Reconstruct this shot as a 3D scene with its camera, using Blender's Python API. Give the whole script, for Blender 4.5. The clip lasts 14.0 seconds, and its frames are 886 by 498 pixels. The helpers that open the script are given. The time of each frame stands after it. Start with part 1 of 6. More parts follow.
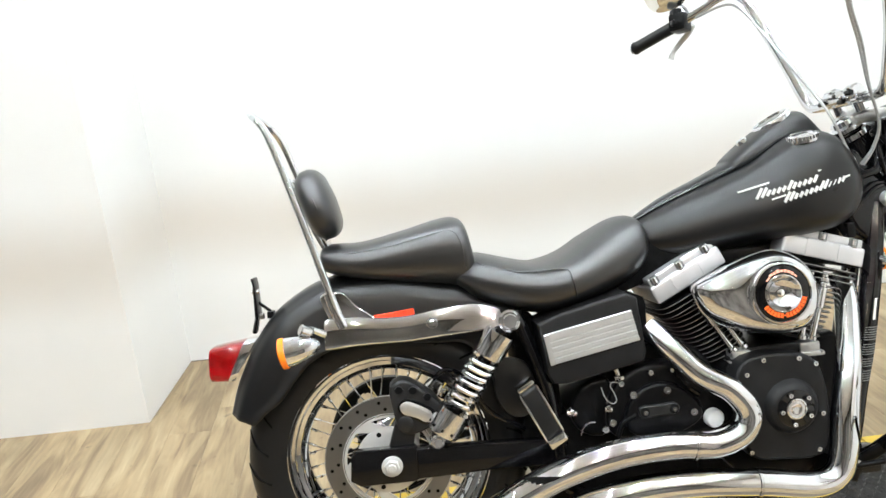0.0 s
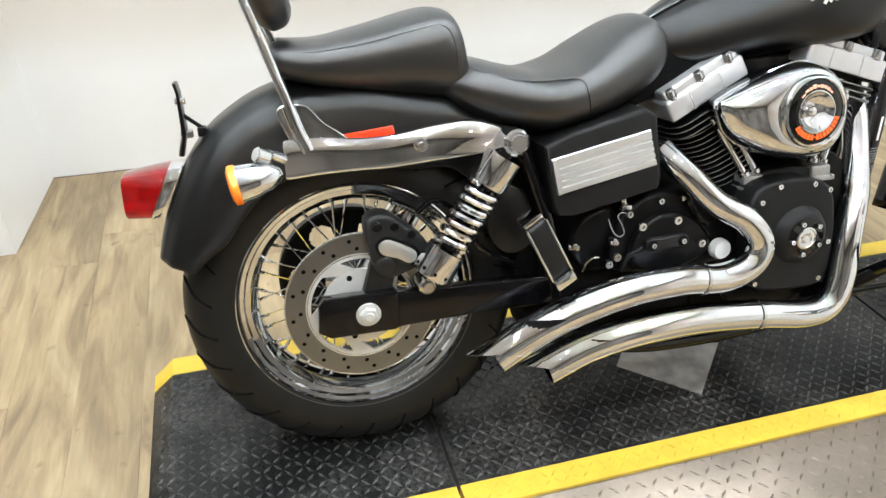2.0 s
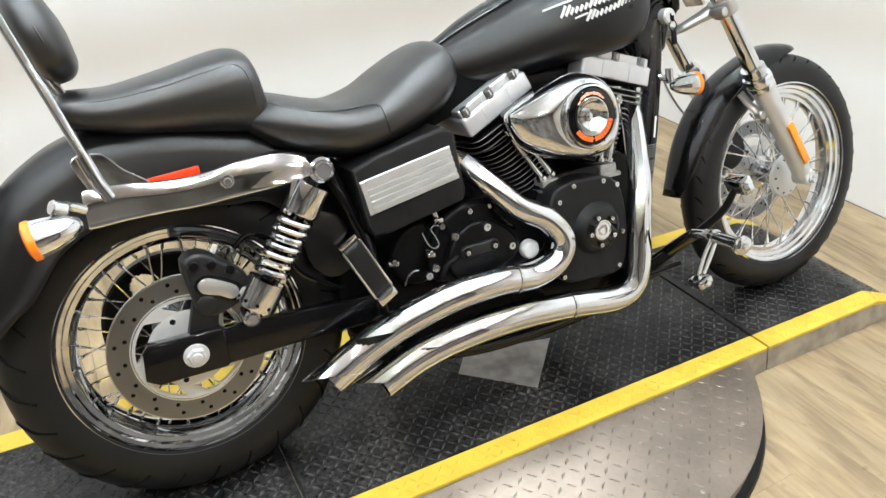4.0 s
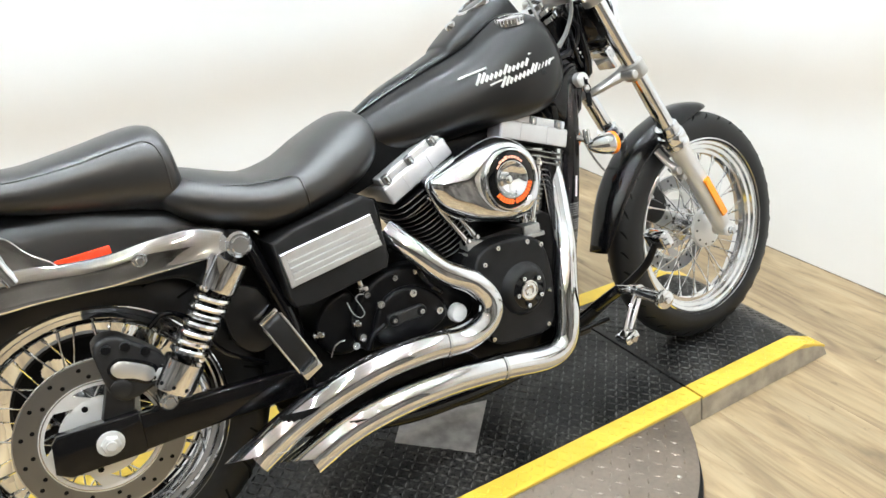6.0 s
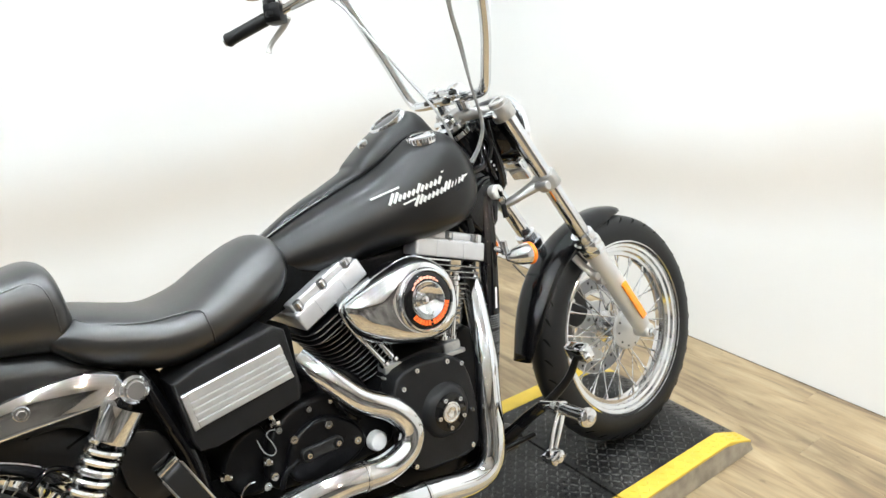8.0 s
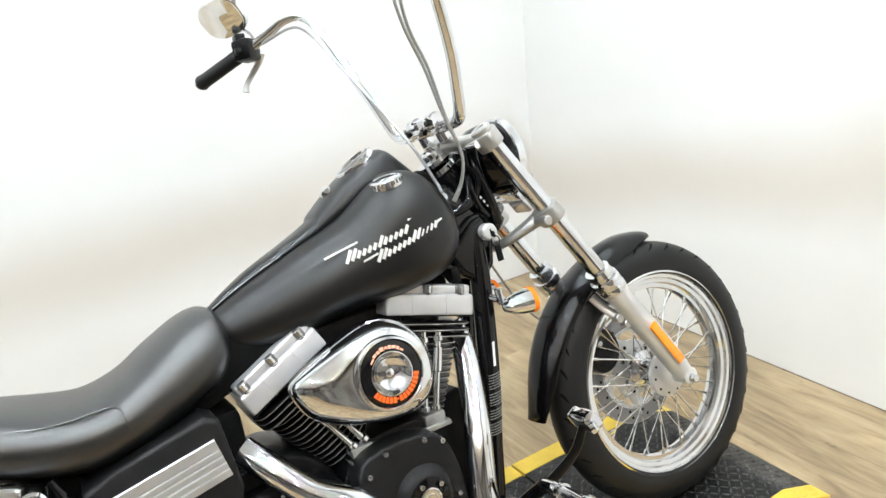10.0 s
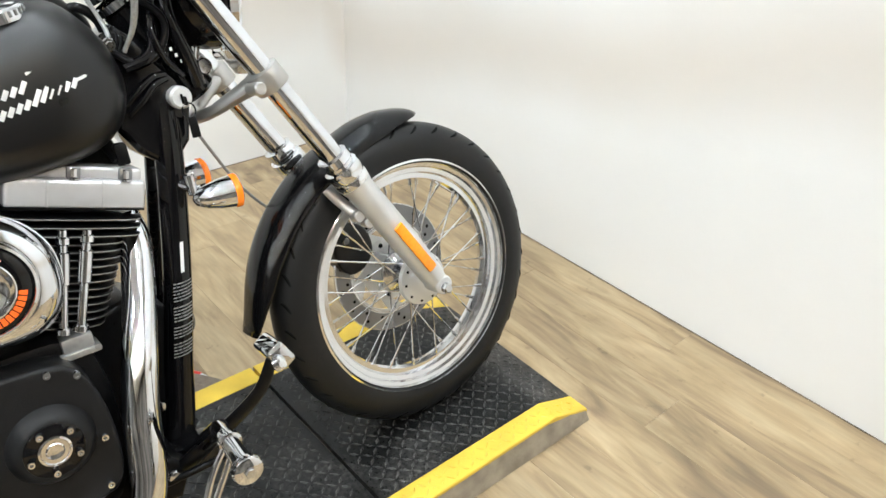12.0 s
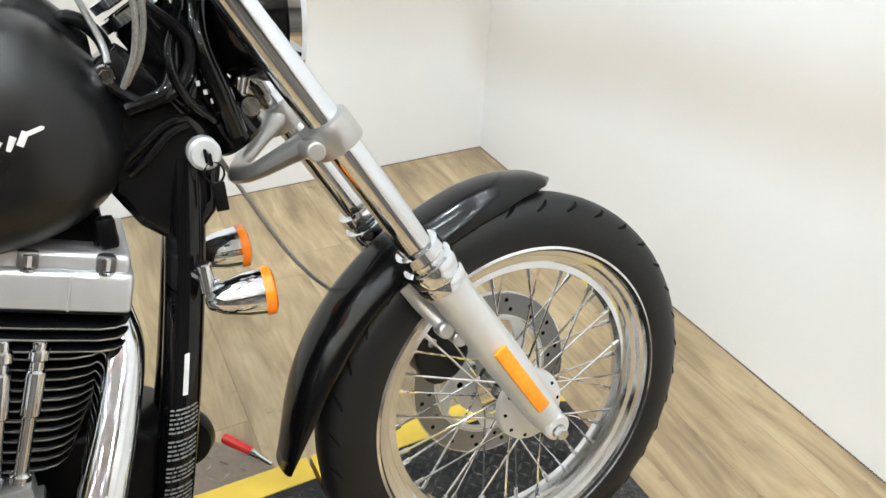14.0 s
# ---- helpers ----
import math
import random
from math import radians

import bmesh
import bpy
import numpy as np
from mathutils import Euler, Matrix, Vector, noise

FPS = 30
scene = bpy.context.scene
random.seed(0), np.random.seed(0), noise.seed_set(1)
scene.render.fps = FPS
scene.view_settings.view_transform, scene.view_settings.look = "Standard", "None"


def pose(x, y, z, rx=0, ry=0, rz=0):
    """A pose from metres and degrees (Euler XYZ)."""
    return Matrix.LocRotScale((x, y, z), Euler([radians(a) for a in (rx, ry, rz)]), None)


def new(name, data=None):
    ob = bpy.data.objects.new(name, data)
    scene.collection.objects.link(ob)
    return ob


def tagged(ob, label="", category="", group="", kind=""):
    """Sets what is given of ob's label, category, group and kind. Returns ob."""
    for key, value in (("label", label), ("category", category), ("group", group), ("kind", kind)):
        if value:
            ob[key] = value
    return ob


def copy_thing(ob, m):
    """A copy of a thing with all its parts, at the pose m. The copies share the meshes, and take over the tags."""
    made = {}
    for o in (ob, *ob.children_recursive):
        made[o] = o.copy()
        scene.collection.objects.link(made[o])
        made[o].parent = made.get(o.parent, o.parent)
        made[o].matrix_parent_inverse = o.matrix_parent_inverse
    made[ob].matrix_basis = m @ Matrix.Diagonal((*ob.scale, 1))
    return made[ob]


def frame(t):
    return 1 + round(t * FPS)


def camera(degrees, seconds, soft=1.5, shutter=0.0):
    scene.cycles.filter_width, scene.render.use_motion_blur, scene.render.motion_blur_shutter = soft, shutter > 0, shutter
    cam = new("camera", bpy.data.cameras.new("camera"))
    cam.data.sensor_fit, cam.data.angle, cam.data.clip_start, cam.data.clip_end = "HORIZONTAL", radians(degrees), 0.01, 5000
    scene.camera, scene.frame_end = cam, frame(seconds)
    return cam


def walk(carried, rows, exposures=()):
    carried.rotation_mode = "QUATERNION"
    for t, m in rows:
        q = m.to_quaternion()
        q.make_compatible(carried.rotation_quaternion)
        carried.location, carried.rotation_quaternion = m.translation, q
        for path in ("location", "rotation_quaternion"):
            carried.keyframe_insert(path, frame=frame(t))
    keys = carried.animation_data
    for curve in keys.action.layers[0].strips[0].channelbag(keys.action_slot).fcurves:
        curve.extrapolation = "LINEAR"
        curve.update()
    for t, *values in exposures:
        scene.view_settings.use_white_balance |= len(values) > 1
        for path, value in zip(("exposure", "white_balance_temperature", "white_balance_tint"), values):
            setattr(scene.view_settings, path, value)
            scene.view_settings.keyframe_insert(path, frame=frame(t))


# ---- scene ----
cam = camera(62.5, 14.0, soft=1.5)
# seconds, x, y, z, yaw, pitch, roll (lean to the left)
PATH = [
    (0, 0.0798, -1.4145, 1.3485, -2.99, -18.16, -4.28),
    (0.5, 0.0124, -1.2280, 1.3365, 0.82, -17.38, -3.80),
    (1, -0.0706, -1.1254, 1.3549, -9.63, -20.53, -1.99),
    (1.5, -0.1263, -1.0656, 1.3167, -14.90, -26.28, -0.37),
    (2, -0.1404, -1.0860, 1.2655, -15.32, -34.00, 1.23),
    (2.5, -0.1346, -1.1362, 1.2456, -17.05, -34.56, 0.86),
    (3, -0.1153, -1.1548, 1.2478, -19.66, -33.56, 1.65),
    (3.5, -0.0949, -1.1698, 1.2600, -21.42, -32.41, 1.09),
    (4, -0.0707, -1.1786, 1.2714, -27.17, -30.98, 0.44),
    (4.2, -0.0626, -1.1838, 1.2711, -28.37, -30.12, 0.89),
    (6.5, -0.0089, -1.1904, 1.2953, -33.45, -24.81, 0.17),
    (7, 0.0077, -1.1776, 1.3101, -35.92, -22.52, 0.92),
    (7.5, 0.0361, -1.1784, 1.3346, -36.62, -21.41, 0.35),
    (7.7, 0.0408, -1.1702, 1.3486, -37.64, -20.62, 0.62),
    (9.8, 0.3568, -1.1039, 1.3684, -28.32, -20.72, -5.38),
    (10, 0.4077, -1.0976, 1.3718, -28.79, -20.03, -6.17),
    (10.5, 0.5497, -1.0021, 1.3598, -33.43, -24.20, -1.79),
    (11, 0.6798, -0.9543, 1.3511, -37.72, -26.22, -0.10),
    (11.5, 0.7679, -0.9567, 1.3262, -37.47, -30.48, -0.26),
    (12, 0.8329, -0.9824, 1.2932, -39.81, -32.13, 2.45),
    (12.5, 0.8916, -1.0220, 1.2893, -34.37, -32.18, -0.33),
    (13, 0.9532, -0.9614, 1.2851, -33.74, -31.79, 1.99),
    (13.5, 1.0544, -0.7879, 1.2533, -34.94, -30.32, 4.84),
    (14, 1.1230, -0.6169, 1.2370, -27.44, -33.90, 3.00),
]


def aim(x, y, z, yaw, pitch, roll):
    return pose(x, y, z, 0, 0, yaw) @ pose(0, 0, 0, 90 + pitch) @ pose(0, 0, 0, 0, 0, roll)


walk(cam, [(t, aim(*row)) for t, *row in PATH], exposures=[(0.0, 0.0), (1.5, -0.03), (4.0, -0.12), (6.5, 0.03), (7.5, 0.0), (10.5, -0.05), (12.5, -0.11), (14.0, -0.14)])

# ---- world and light ----
world = bpy.data.worlds.new("world")
scene.world = world
world.use_nodes = True
world.node_tree.nodes["Background"].inputs[0].default_value = (0.9, 0.95, 1.0, 1)
world.node_tree.nodes["Background"].inputs[1].default_value = 0.3
BULB = 2400.0     # strength of the round spots
CEIL = 3.0

DECK = 0.07      # top of the lift platform above the floor
LEAN = 14.86     # degrees the motorcycle leans on its stand


# ---- materials ----
def mat(name, base, rough=0.5, metal=0.0, var=0.12, scale=30.0, bump=0.0, bscale=200.0, rvar=0.1, coat=0.0, emit=0.0, spec=0.4, trans=0.0):
    m = bpy.data.materials.new(name)
    m.use_nodes = True
    nt = m.node_tree
    b = nt.nodes["Principled BSDF"]
    b.inputs["Metallic"].default_value = metal
    b.inputs["Coat Weight"].default_value = coat
    b.inputs["Coat Roughness"].default_value = 0.06
    b.inputs["Specular IOR Level"].default_value = spec
    b.inputs["Transmission Weight"].default_value = trans
    tc = nt.nodes.new("ShaderNodeTexCoord")
    big = nt.nodes.new("ShaderNodeTexNoise")
    big.inputs["Scale"].default_value = scale
    big.inputs["Detail"].default_value = 6
    nt.links.new(tc.outputs["Object"], big.inputs["Vector"])
    ramp = nt.nodes.new("ShaderNodeMapRange")
    ramp.inputs[1].default_value, ramp.inputs[2].default_value = 0.3, 0.7
    ramp.inputs[3].default_value, ramp.inputs[4].default_value = 1 - var, 1 + var
    nt.links.new(big.outputs["Fac"], ramp.inputs[0])
    mul = nt.nodes.new("ShaderNodeVectorMath")
    mul.operation = "SCALE"
    mul.inputs[0].default_value = base
    nt.links.new(ramp.outputs[0], mul.inputs["Scale"])
    nt.links.new(mul.outputs[0], b.inputs["Base Color"])
    rr = nt.nodes.new("ShaderNodeMapRange")
    rr.inputs[1].default_value, rr.inputs[2].default_value = 0.3, 0.7
    rr.inputs[3].default_value, rr.inputs[4].default_value = max(rough * (1 - rvar), 0.01), rough * (1 + rvar)
    fine = nt.nodes.new("ShaderNodeTexNoise")
    fine.inputs["Scale"].default_value = bscale
    fine.inputs["Detail"].default_value = 4
    nt.links.new(tc.outputs["Object"], fine.inputs["Vector"])
    nt.links.new(fine.outputs["Fac"], rr.inputs[0])
    nt.links.new(rr.outputs[0], b.inputs["Roughness"])
    if bump:
        bp = nt.nodes.new("ShaderNodeBump")
        bp.inputs["Strength"].default_value = bump
        bp.inputs["Distance"].default_value = 0.002
        nt.links.new(fine.outputs["Fac"], bp.inputs["Height"])
        nt.links.new(bp.outputs[0], b.inputs["Normal"])
    if emit:
        b.inputs["Emission Color"].default_value = (*base, 1)
        b.inputs["Emission Strength"].default_value = emit
    return m


CHROME = mat("chrome", (0.77, 0.79, 0.82), 0.05, 1.0, var=0.02, rvar=0.5, bscale=60)
CHROME_WORN = mat("worn_chrome", (0.62, 0.63, 0.65), 0.14, 1.0, var=0.08, rvar=0.4, bscale=90)
CLAMP = mat("cast_clamp_alloy", (0.46, 0.45, 0.43), 0.3, 0.8, var=0.05, scale=30, rvar=0.02)
RIM = mat("rim_chrome", (0.80, 0.81, 0.83), 0.11, 1.0, var=0.04, rvar=0.3, bscale=90)
PRINT = mat("grey_print", (0.17, 0.17, 0.165), 0.5, 0.0, var=0.3, scale=300)
FINEDGE = mat("machined_fin_edge", (0.40, 0.40, 0.39), 0.34, 0.8, var=0.15, scale=60)
ALLOY = mat("satin_alloy", (0.60, 0.60, 0.59), 0.36, 0.45, var=0.04, scale=14, rvar=0.02)
SILVER = mat("silver_paint", (0.58, 0.58, 0.59), 0.33, 0.6, var=0.05, scale=20, bump=0.03)
BRUSHED = mat("brushed_aluminium", (0.80, 0.81, 0.82), 0.36, 1.0, var=0.05, scale=14, bump=0.0, rvar=0.02)
STEEL = mat("brake_steel", (0.25, 0.255, 0.265), 0.3, 1.0, var=0.06, scale=12, rvar=0.03)
DENIM = mat("satin_black_paint", (0.0032, 0.0032, 0.0035), 0.31, 0.0, var=0.2, scale=6, rvar=0.15, bscale=5, spec=0.45)
GLOSS = mat("gloss_black_paint", (0.003, 0.003, 0.0035), 0.07, 0.0, var=0.2, scale=9, coat=0.15, spec=0.3)
CAST = mat("cast_black", (0.010, 0.010, 0.0104), 0.40, 0.0, var=0.3, scale=30, bump=0.15, bscale=350, spec=0.35)
SHEEN = mat("polished_black_paint", (0.003, 0.003, 0.0033), 0.16, 0.0, var=0.2, scale=6, spec=0.3)
CRINKLE = mat("wrinkle_black_paint", (0.008, 0.008, 0.0083), 0.40, 0.0, var=0.25, scale=25, bump=0.25, bscale=500, spec=0.22)
LEATHER = mat("black_leather", (0.0038, 0.0038, 0.0042), 0.35, 0.0, var=0.25, scale=9, bump=0.006, rvar=0.12, bscale=420, spec=1.0)
RUBBER = mat("tyre_rubber", (0.0062, 0.0064, 0.0067), 0.44, 0.0, var=0.25, scale=12, bump=0.12, bscale=300, spec=0.33)
BLACK = mat("black_plastic", (0.003, 0.003, 0.0034), 0.30, 0.0, var=0.2, scale=20, bump=0.06, bscale=400, spec=0.16)
# near-black colour stands for the shade in holes, grooves and gaps
SHADEBLACK = mat("shaded_recess", (0.003, 0.003, 0.003), 0.8, 0.0, var=0.3, spec=0.1)
AMBER = mat("amber_plastic", (0.95, 0.22, 0.01), 0.22, 0.0, var=0.08, scale=80, coat=0.5)
REFLEX = mat("amber_reflector", (0.95, 0.30, 0.01), 0.25, 0.0, var=0.14, scale=160, bump=0.3, bscale=900, coat=0.6)
RED = mat("red_lens", (0.42, 0.006, 0.008), 0.06, 0.0, var=0.25, scale=26, coat=0.3, trans=0.75)
REDREFLEX = mat("red_reflector", (0.85, 0.045, 0.008), 0.22, 0.0, var=0.15, scale=160, bump=0.3, bscale=900, coat=0.6)
ORANGE = mat("orange_print", (0.92, 0.13, 0.015), 0.4, 0.0, var=0.05)
PALEORANGE = mat("pale_orange_print", (0.90, 0.42, 0.30), 0.4, 0.0, var=0.05)
WHITEPRINT = mat("silver_print", (0.74, 0.74, 0.73), 0.35, 0.3, var=0.05)
CABLE = mat("braided_cable", (0.33, 0.33, 0.32), 0.35, 0.6, var=0.2, scale=300)
YELLOW = mat("yellow_paint", (0.64, 0.44, 0.05), 0.42, 0.0, var=0.10, scale=14, bump=0.08, bscale=120)
DECKPAINT = mat("black_deck_paint", (0.005, 0.0052, 0.0052), 0.34, 0.0, var=0.35, scale=7, bump=0.1, bscale=160, rvar=0.3, spec=0.28)
TREADS = mat("worn_tread", (0.030, 0.030, 0.029), 0.32, 0.1, var=0.6, scale=9, rvar=0.3)
YTREADS = mat("yellow_tread", (0.62, 0.43, 0.05), 0.42, 0.0, var=0.12, scale=16, rvar=0.3)
PATCH = mat("galvanised_plate", (0.36, 0.35, 0.34), 0.55, 0.5, var=0.35, scale=22, bump=0.25, bscale=60)
PLATE = mat("diamond_plate", (0.24, 0.20, 0.165), 0.45, 0.85, var=0.26, scale=5, bump=0.08, bscale=90, rvar=0.3)
DULLSIDE = mat("dull_steel_edge", (0.36, 0.33, 0.28), 0.5, 0.6, var=0.3, scale=18, bump=0.1)
GLASS = mat("clear_lens", (0.85, 0.87, 0.88), 0.05, 0.0, var=0.02, trans=0.6)
MIRROR = mat("mirror_glass", (0.86, 0.84, 0.80), 0.02, 1.0, var=0.0, rvar=0.0)
REDPLASTIC = mat("red_plastic", (0.55, 0.02, 0.015), 0.35, 0.0, var=0.1)
CEILING = mat("ceiling_paint", (0.66, 0.66, 0.665), 0.8, var=0.12, scale=2)
# patchy tone stands in for unknown surroundings mirrored in the chrome
FARWALL = mat("far_wall_patches", (0.16, 0.156, 0.15), 0.6, var=0.9, scale=0.9)
BULBMAT = mat("spot_bulb", (0.86, 0.945, 1.0), 0.5, emit=BULB)
WARMBULB = mat("warm_spot_bulb", (1.0, 0.86, 0.68), 0.5, emit=BULB)


def dusty(m, tint, scale, low, high, strength):
    """Pale dust and scuffs in patches over a paint."""
    nt = m.node_tree
    b = nt.nodes["Principled BSDF"]
    src = b.inputs["Base Color"].links[0].from_socket
    tc = nt.nodes.new("ShaderNodeTexCoord")
    n1 = nt.nodes.new("ShaderNodeTexNoise")
    n1.inputs["Scale"].default_value, n1.inputs["Detail"].default_value, n1.inputs["Roughness"].default_value = scale, 9, 0.72
    nt.links.new(tc.outputs["Object"], n1.inputs["Vector"])
    n2 = nt.nodes.new("ShaderNodeTexNoise")
    n2.inputs["Scale"].default_value, n2.inputs["Detail"].default_value = scale * 22, 3
    nt.links.new(tc.outputs["Object"], n2.inputs["Vector"])
    mr = nt.nodes.new("ShaderNodeMapRange")
    mr.inputs[1].default_value, mr.inputs[2].default_value = low, high
    nt.links.new(n1.outputs["Fac"], mr.inputs[0])
    mr2 = nt.nodes.new("ShaderNodeMapRange")
    mr2.inputs[1].default_value, mr2.inputs[2].default_value = 0.35, 0.65
    nt.links.new(n2.outputs["Fac"], mr2.inputs[0])
    mul = nt.nodes.new("ShaderNodeMath")
    mul.operation = "MULTIPLY"
    nt.links.new(mr.outputs[0], mul.inputs[0])
    nt.links.new(mr2.outputs[0], mul.inputs[1])
    k = nt.nodes.new("ShaderNodeMath")
    k.operation = "MULTIPLY"
    k.inputs[1].default_value = strength
    nt.links.new(mul.outputs[0], k.inputs[0])
    mix = nt.nodes.new("ShaderNodeMix")
    mix.data_type = "RGBA"
    nt.links.new(k.outputs[0], mix.inputs["Factor"])
    nt.links.new(src, mix.inputs[6])
    mix.inputs[7].default_value = (*tint, 1)
    nt.links.new(mix.outputs[2], b.inputs["Base Color"])


dusty(DECKPAINT, (0.20, 0.19, 0.18), 4.5, 0.46, 0.76, 0.6)
dusty(TREADS, (0.24, 0.23, 0.22), 4.5, 0.46, 0.74, 0.6)
dusty(RUBBER, (0.06, 0.06, 0.062), 5.0, 0.56, 0.80, 0.35)
dusty(YELLOW, (0.10, 0.08, 0.04), 9.0, 0.60, 0.80, 0.6)


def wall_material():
    """White wall paint with a soft beige band that colours in uneven light on the walls."""
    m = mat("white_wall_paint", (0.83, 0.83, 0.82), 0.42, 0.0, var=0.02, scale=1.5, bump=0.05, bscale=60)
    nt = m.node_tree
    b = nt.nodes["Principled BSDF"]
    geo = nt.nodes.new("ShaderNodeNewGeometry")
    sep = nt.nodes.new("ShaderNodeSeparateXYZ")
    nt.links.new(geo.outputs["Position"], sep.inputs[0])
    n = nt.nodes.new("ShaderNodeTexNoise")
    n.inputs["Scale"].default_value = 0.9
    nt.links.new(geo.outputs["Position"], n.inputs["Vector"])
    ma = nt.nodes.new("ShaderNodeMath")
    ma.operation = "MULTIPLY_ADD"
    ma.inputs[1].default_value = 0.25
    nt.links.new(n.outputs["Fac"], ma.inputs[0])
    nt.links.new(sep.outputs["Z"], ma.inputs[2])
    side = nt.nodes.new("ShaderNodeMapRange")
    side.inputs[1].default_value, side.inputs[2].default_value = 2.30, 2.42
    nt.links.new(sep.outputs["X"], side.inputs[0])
    # the band slopes along the right wall to fit the camera's view
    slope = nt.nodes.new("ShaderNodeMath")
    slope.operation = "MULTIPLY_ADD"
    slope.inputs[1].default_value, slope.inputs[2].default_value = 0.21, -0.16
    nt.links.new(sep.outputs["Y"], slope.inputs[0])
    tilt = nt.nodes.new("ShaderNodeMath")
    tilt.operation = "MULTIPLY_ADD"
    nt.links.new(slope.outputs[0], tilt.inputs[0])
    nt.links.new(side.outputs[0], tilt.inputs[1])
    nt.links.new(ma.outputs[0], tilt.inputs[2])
    # beige ramp: the dimmer, warmer tone of the light, put into the paint
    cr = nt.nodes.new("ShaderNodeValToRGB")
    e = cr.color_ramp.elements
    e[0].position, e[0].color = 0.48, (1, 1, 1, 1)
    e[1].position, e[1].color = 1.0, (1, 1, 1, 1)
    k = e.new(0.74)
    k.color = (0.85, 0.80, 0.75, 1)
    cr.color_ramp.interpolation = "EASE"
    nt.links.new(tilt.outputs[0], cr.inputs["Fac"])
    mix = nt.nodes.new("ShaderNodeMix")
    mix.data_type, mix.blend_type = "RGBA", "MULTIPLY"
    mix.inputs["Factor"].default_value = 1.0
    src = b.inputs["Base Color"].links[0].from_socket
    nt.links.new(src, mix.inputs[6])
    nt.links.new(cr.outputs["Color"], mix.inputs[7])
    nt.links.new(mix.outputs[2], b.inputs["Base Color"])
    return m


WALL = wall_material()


def plank_material():
    """Pale limed oak boards: long grain, darker streaks, tone by board."""
    m = bpy.data.materials.new("oak_plank")
    m.use_nodes = True
    nt = m.node_tree
    b = nt.nodes["Principled BSDF"]
    tc = nt.nodes.new("ShaderNodeTexCoord")
    oi = nt.nodes.new("ShaderNodeObjectInfo")
    add = nt.nodes.new("ShaderNodeVectorMath")
    add.operation = "MULTIPLY_ADD"
    add.inputs[1].default_value = (1, 1, 1)
    shift = nt.nodes.new("ShaderNodeVectorMath")
    shift.operation = "SCALE"
    shift.inputs[0].default_value = (13.0, 37.0, 5.0)
    nt.links.new(oi.outputs["Random"], shift.inputs["Scale"])
    nt.links.new(tc.outputs["Object"], add.inputs[0])
    nt.links.new(shift.outputs[0], add.inputs[2])
    mp = nt.nodes.new("ShaderNodeMapping")
    mp.inputs["Scale"].default_value = (7.0, 1.5, 1.0)
    nt.links.new(add.outputs[0], mp.inputs[0])
    n1 = nt.nodes.new("ShaderNodeTexNoise")
    n1.inputs["Scale"].default_value, n1.inputs["Detail"].default_value, n1.inputs["Distortion"].default_value = 1.6, 8, 1.5
    nt.links.new(mp.outputs[0], n1.inputs["Vector"])
    mp2 = nt.nodes.new("ShaderNodeMapping")
    mp2.inputs["Scale"].default_value = (95.0, 9.0, 1.0)
    nt.links.new(add.outputs[0], mp2.inputs[0])
    n2 = nt.nodes.new("ShaderNodeTexNoise")
    n2.inputs["Scale"].default_value, n2.inputs["Detail"].default_value = 1.0, 3
    nt.links.new(mp2.outputs[0], n2.inputs["Vector"])
    cr = nt.nodes.new("ShaderNodeValToRGB")
    e = cr.color_ramp.elements
    e[0].position, e[0].color = 0.30, (0.180, 0.126, 0.074, 1)
    e[1].position, e[1].color = 0.68, (0.385, 0.295, 0.177, 1)
    k = e.new(0.5)
    k.color = (0.306, 0.223, 0.125, 1)
    nt.links.new(n1.outputs["Fac"], cr.inputs["Fac"])
    mr = nt.nodes.new("ShaderNodeMapRange")
    mr.inputs[1].default_value, mr.inputs[2].default_value, mr.inputs[3].default_value, mr.inputs[4].default_value = 0.3, 0.7, 0.88, 1.08
    nt.links.new(n2.outputs["Fac"], mr.inputs[0])
    mr2 = nt.nodes.new("ShaderNodeMapRange")
    mr2.inputs[3].default_value, mr2.inputs[4].default_value = 0.96, 1.04
    nt.links.new(oi.outputs["Random"], mr2.inputs[0])
    mm = nt.nodes.new("ShaderNodeMath")
    mm.operation = "MULTIPLY"
    nt.links.new(mr.outputs[0], mm.inputs[0])
    nt.links.new(mr2.outputs[0], mm.inputs[1])
    geo = nt.nodes.new("ShaderNodeNewGeometry")
    cloud = nt.nodes.new("ShaderNodeTexNoise")
    cloud.inputs["Scale"].default_value, cloud.inputs["Detail"].default_value = 2.2, 5
    streak = nt.nodes.new("ShaderNodeMapping")
    streak.inputs["Scale"].default_value = (2.6, 0.55, 1.0)
    nt.links.new(geo.outputs["Position"], streak.inputs[0])
    nt.links.new(streak.outputs[0], cloud.inputs["Vector"])
    mr3 = nt.nodes.new("ShaderNodeMapRange")
    mr3.inputs[1].default_value, mr3.inputs[2].default_value, mr3.inputs[3].default_value, mr3.inputs[4].default_value = 0.3, 0.7, 0.76, 1.18
    nt.links.new(cloud.outputs["Fac"], mr3.inputs[0])
    speck = nt.nodes.new("ShaderNodeTexNoise")
    speck.inputs["Scale"].default_value, speck.inputs["Detail"].default_value = 20, 4
    nt.links.new(geo.outputs["Position"], speck.inputs["Vector"])
    mr4 = nt.nodes.new("ShaderNodeMapRange")
    mr4.inputs[1].default_value, mr4.inputs[2].default_value, mr4.inputs[3].default_value, mr4.inputs[4].default_value = 0.66, 0.76, 1.0, 0.62
    nt.links.new(speck.outputs["Fac"], mr4.inputs[0])
    mm2 = nt.nodes.new("ShaderNodeMath")
    mm2.operation = "MULTIPLY"
    nt.links.new(mr3.outputs[0], mm2.inputs[0])
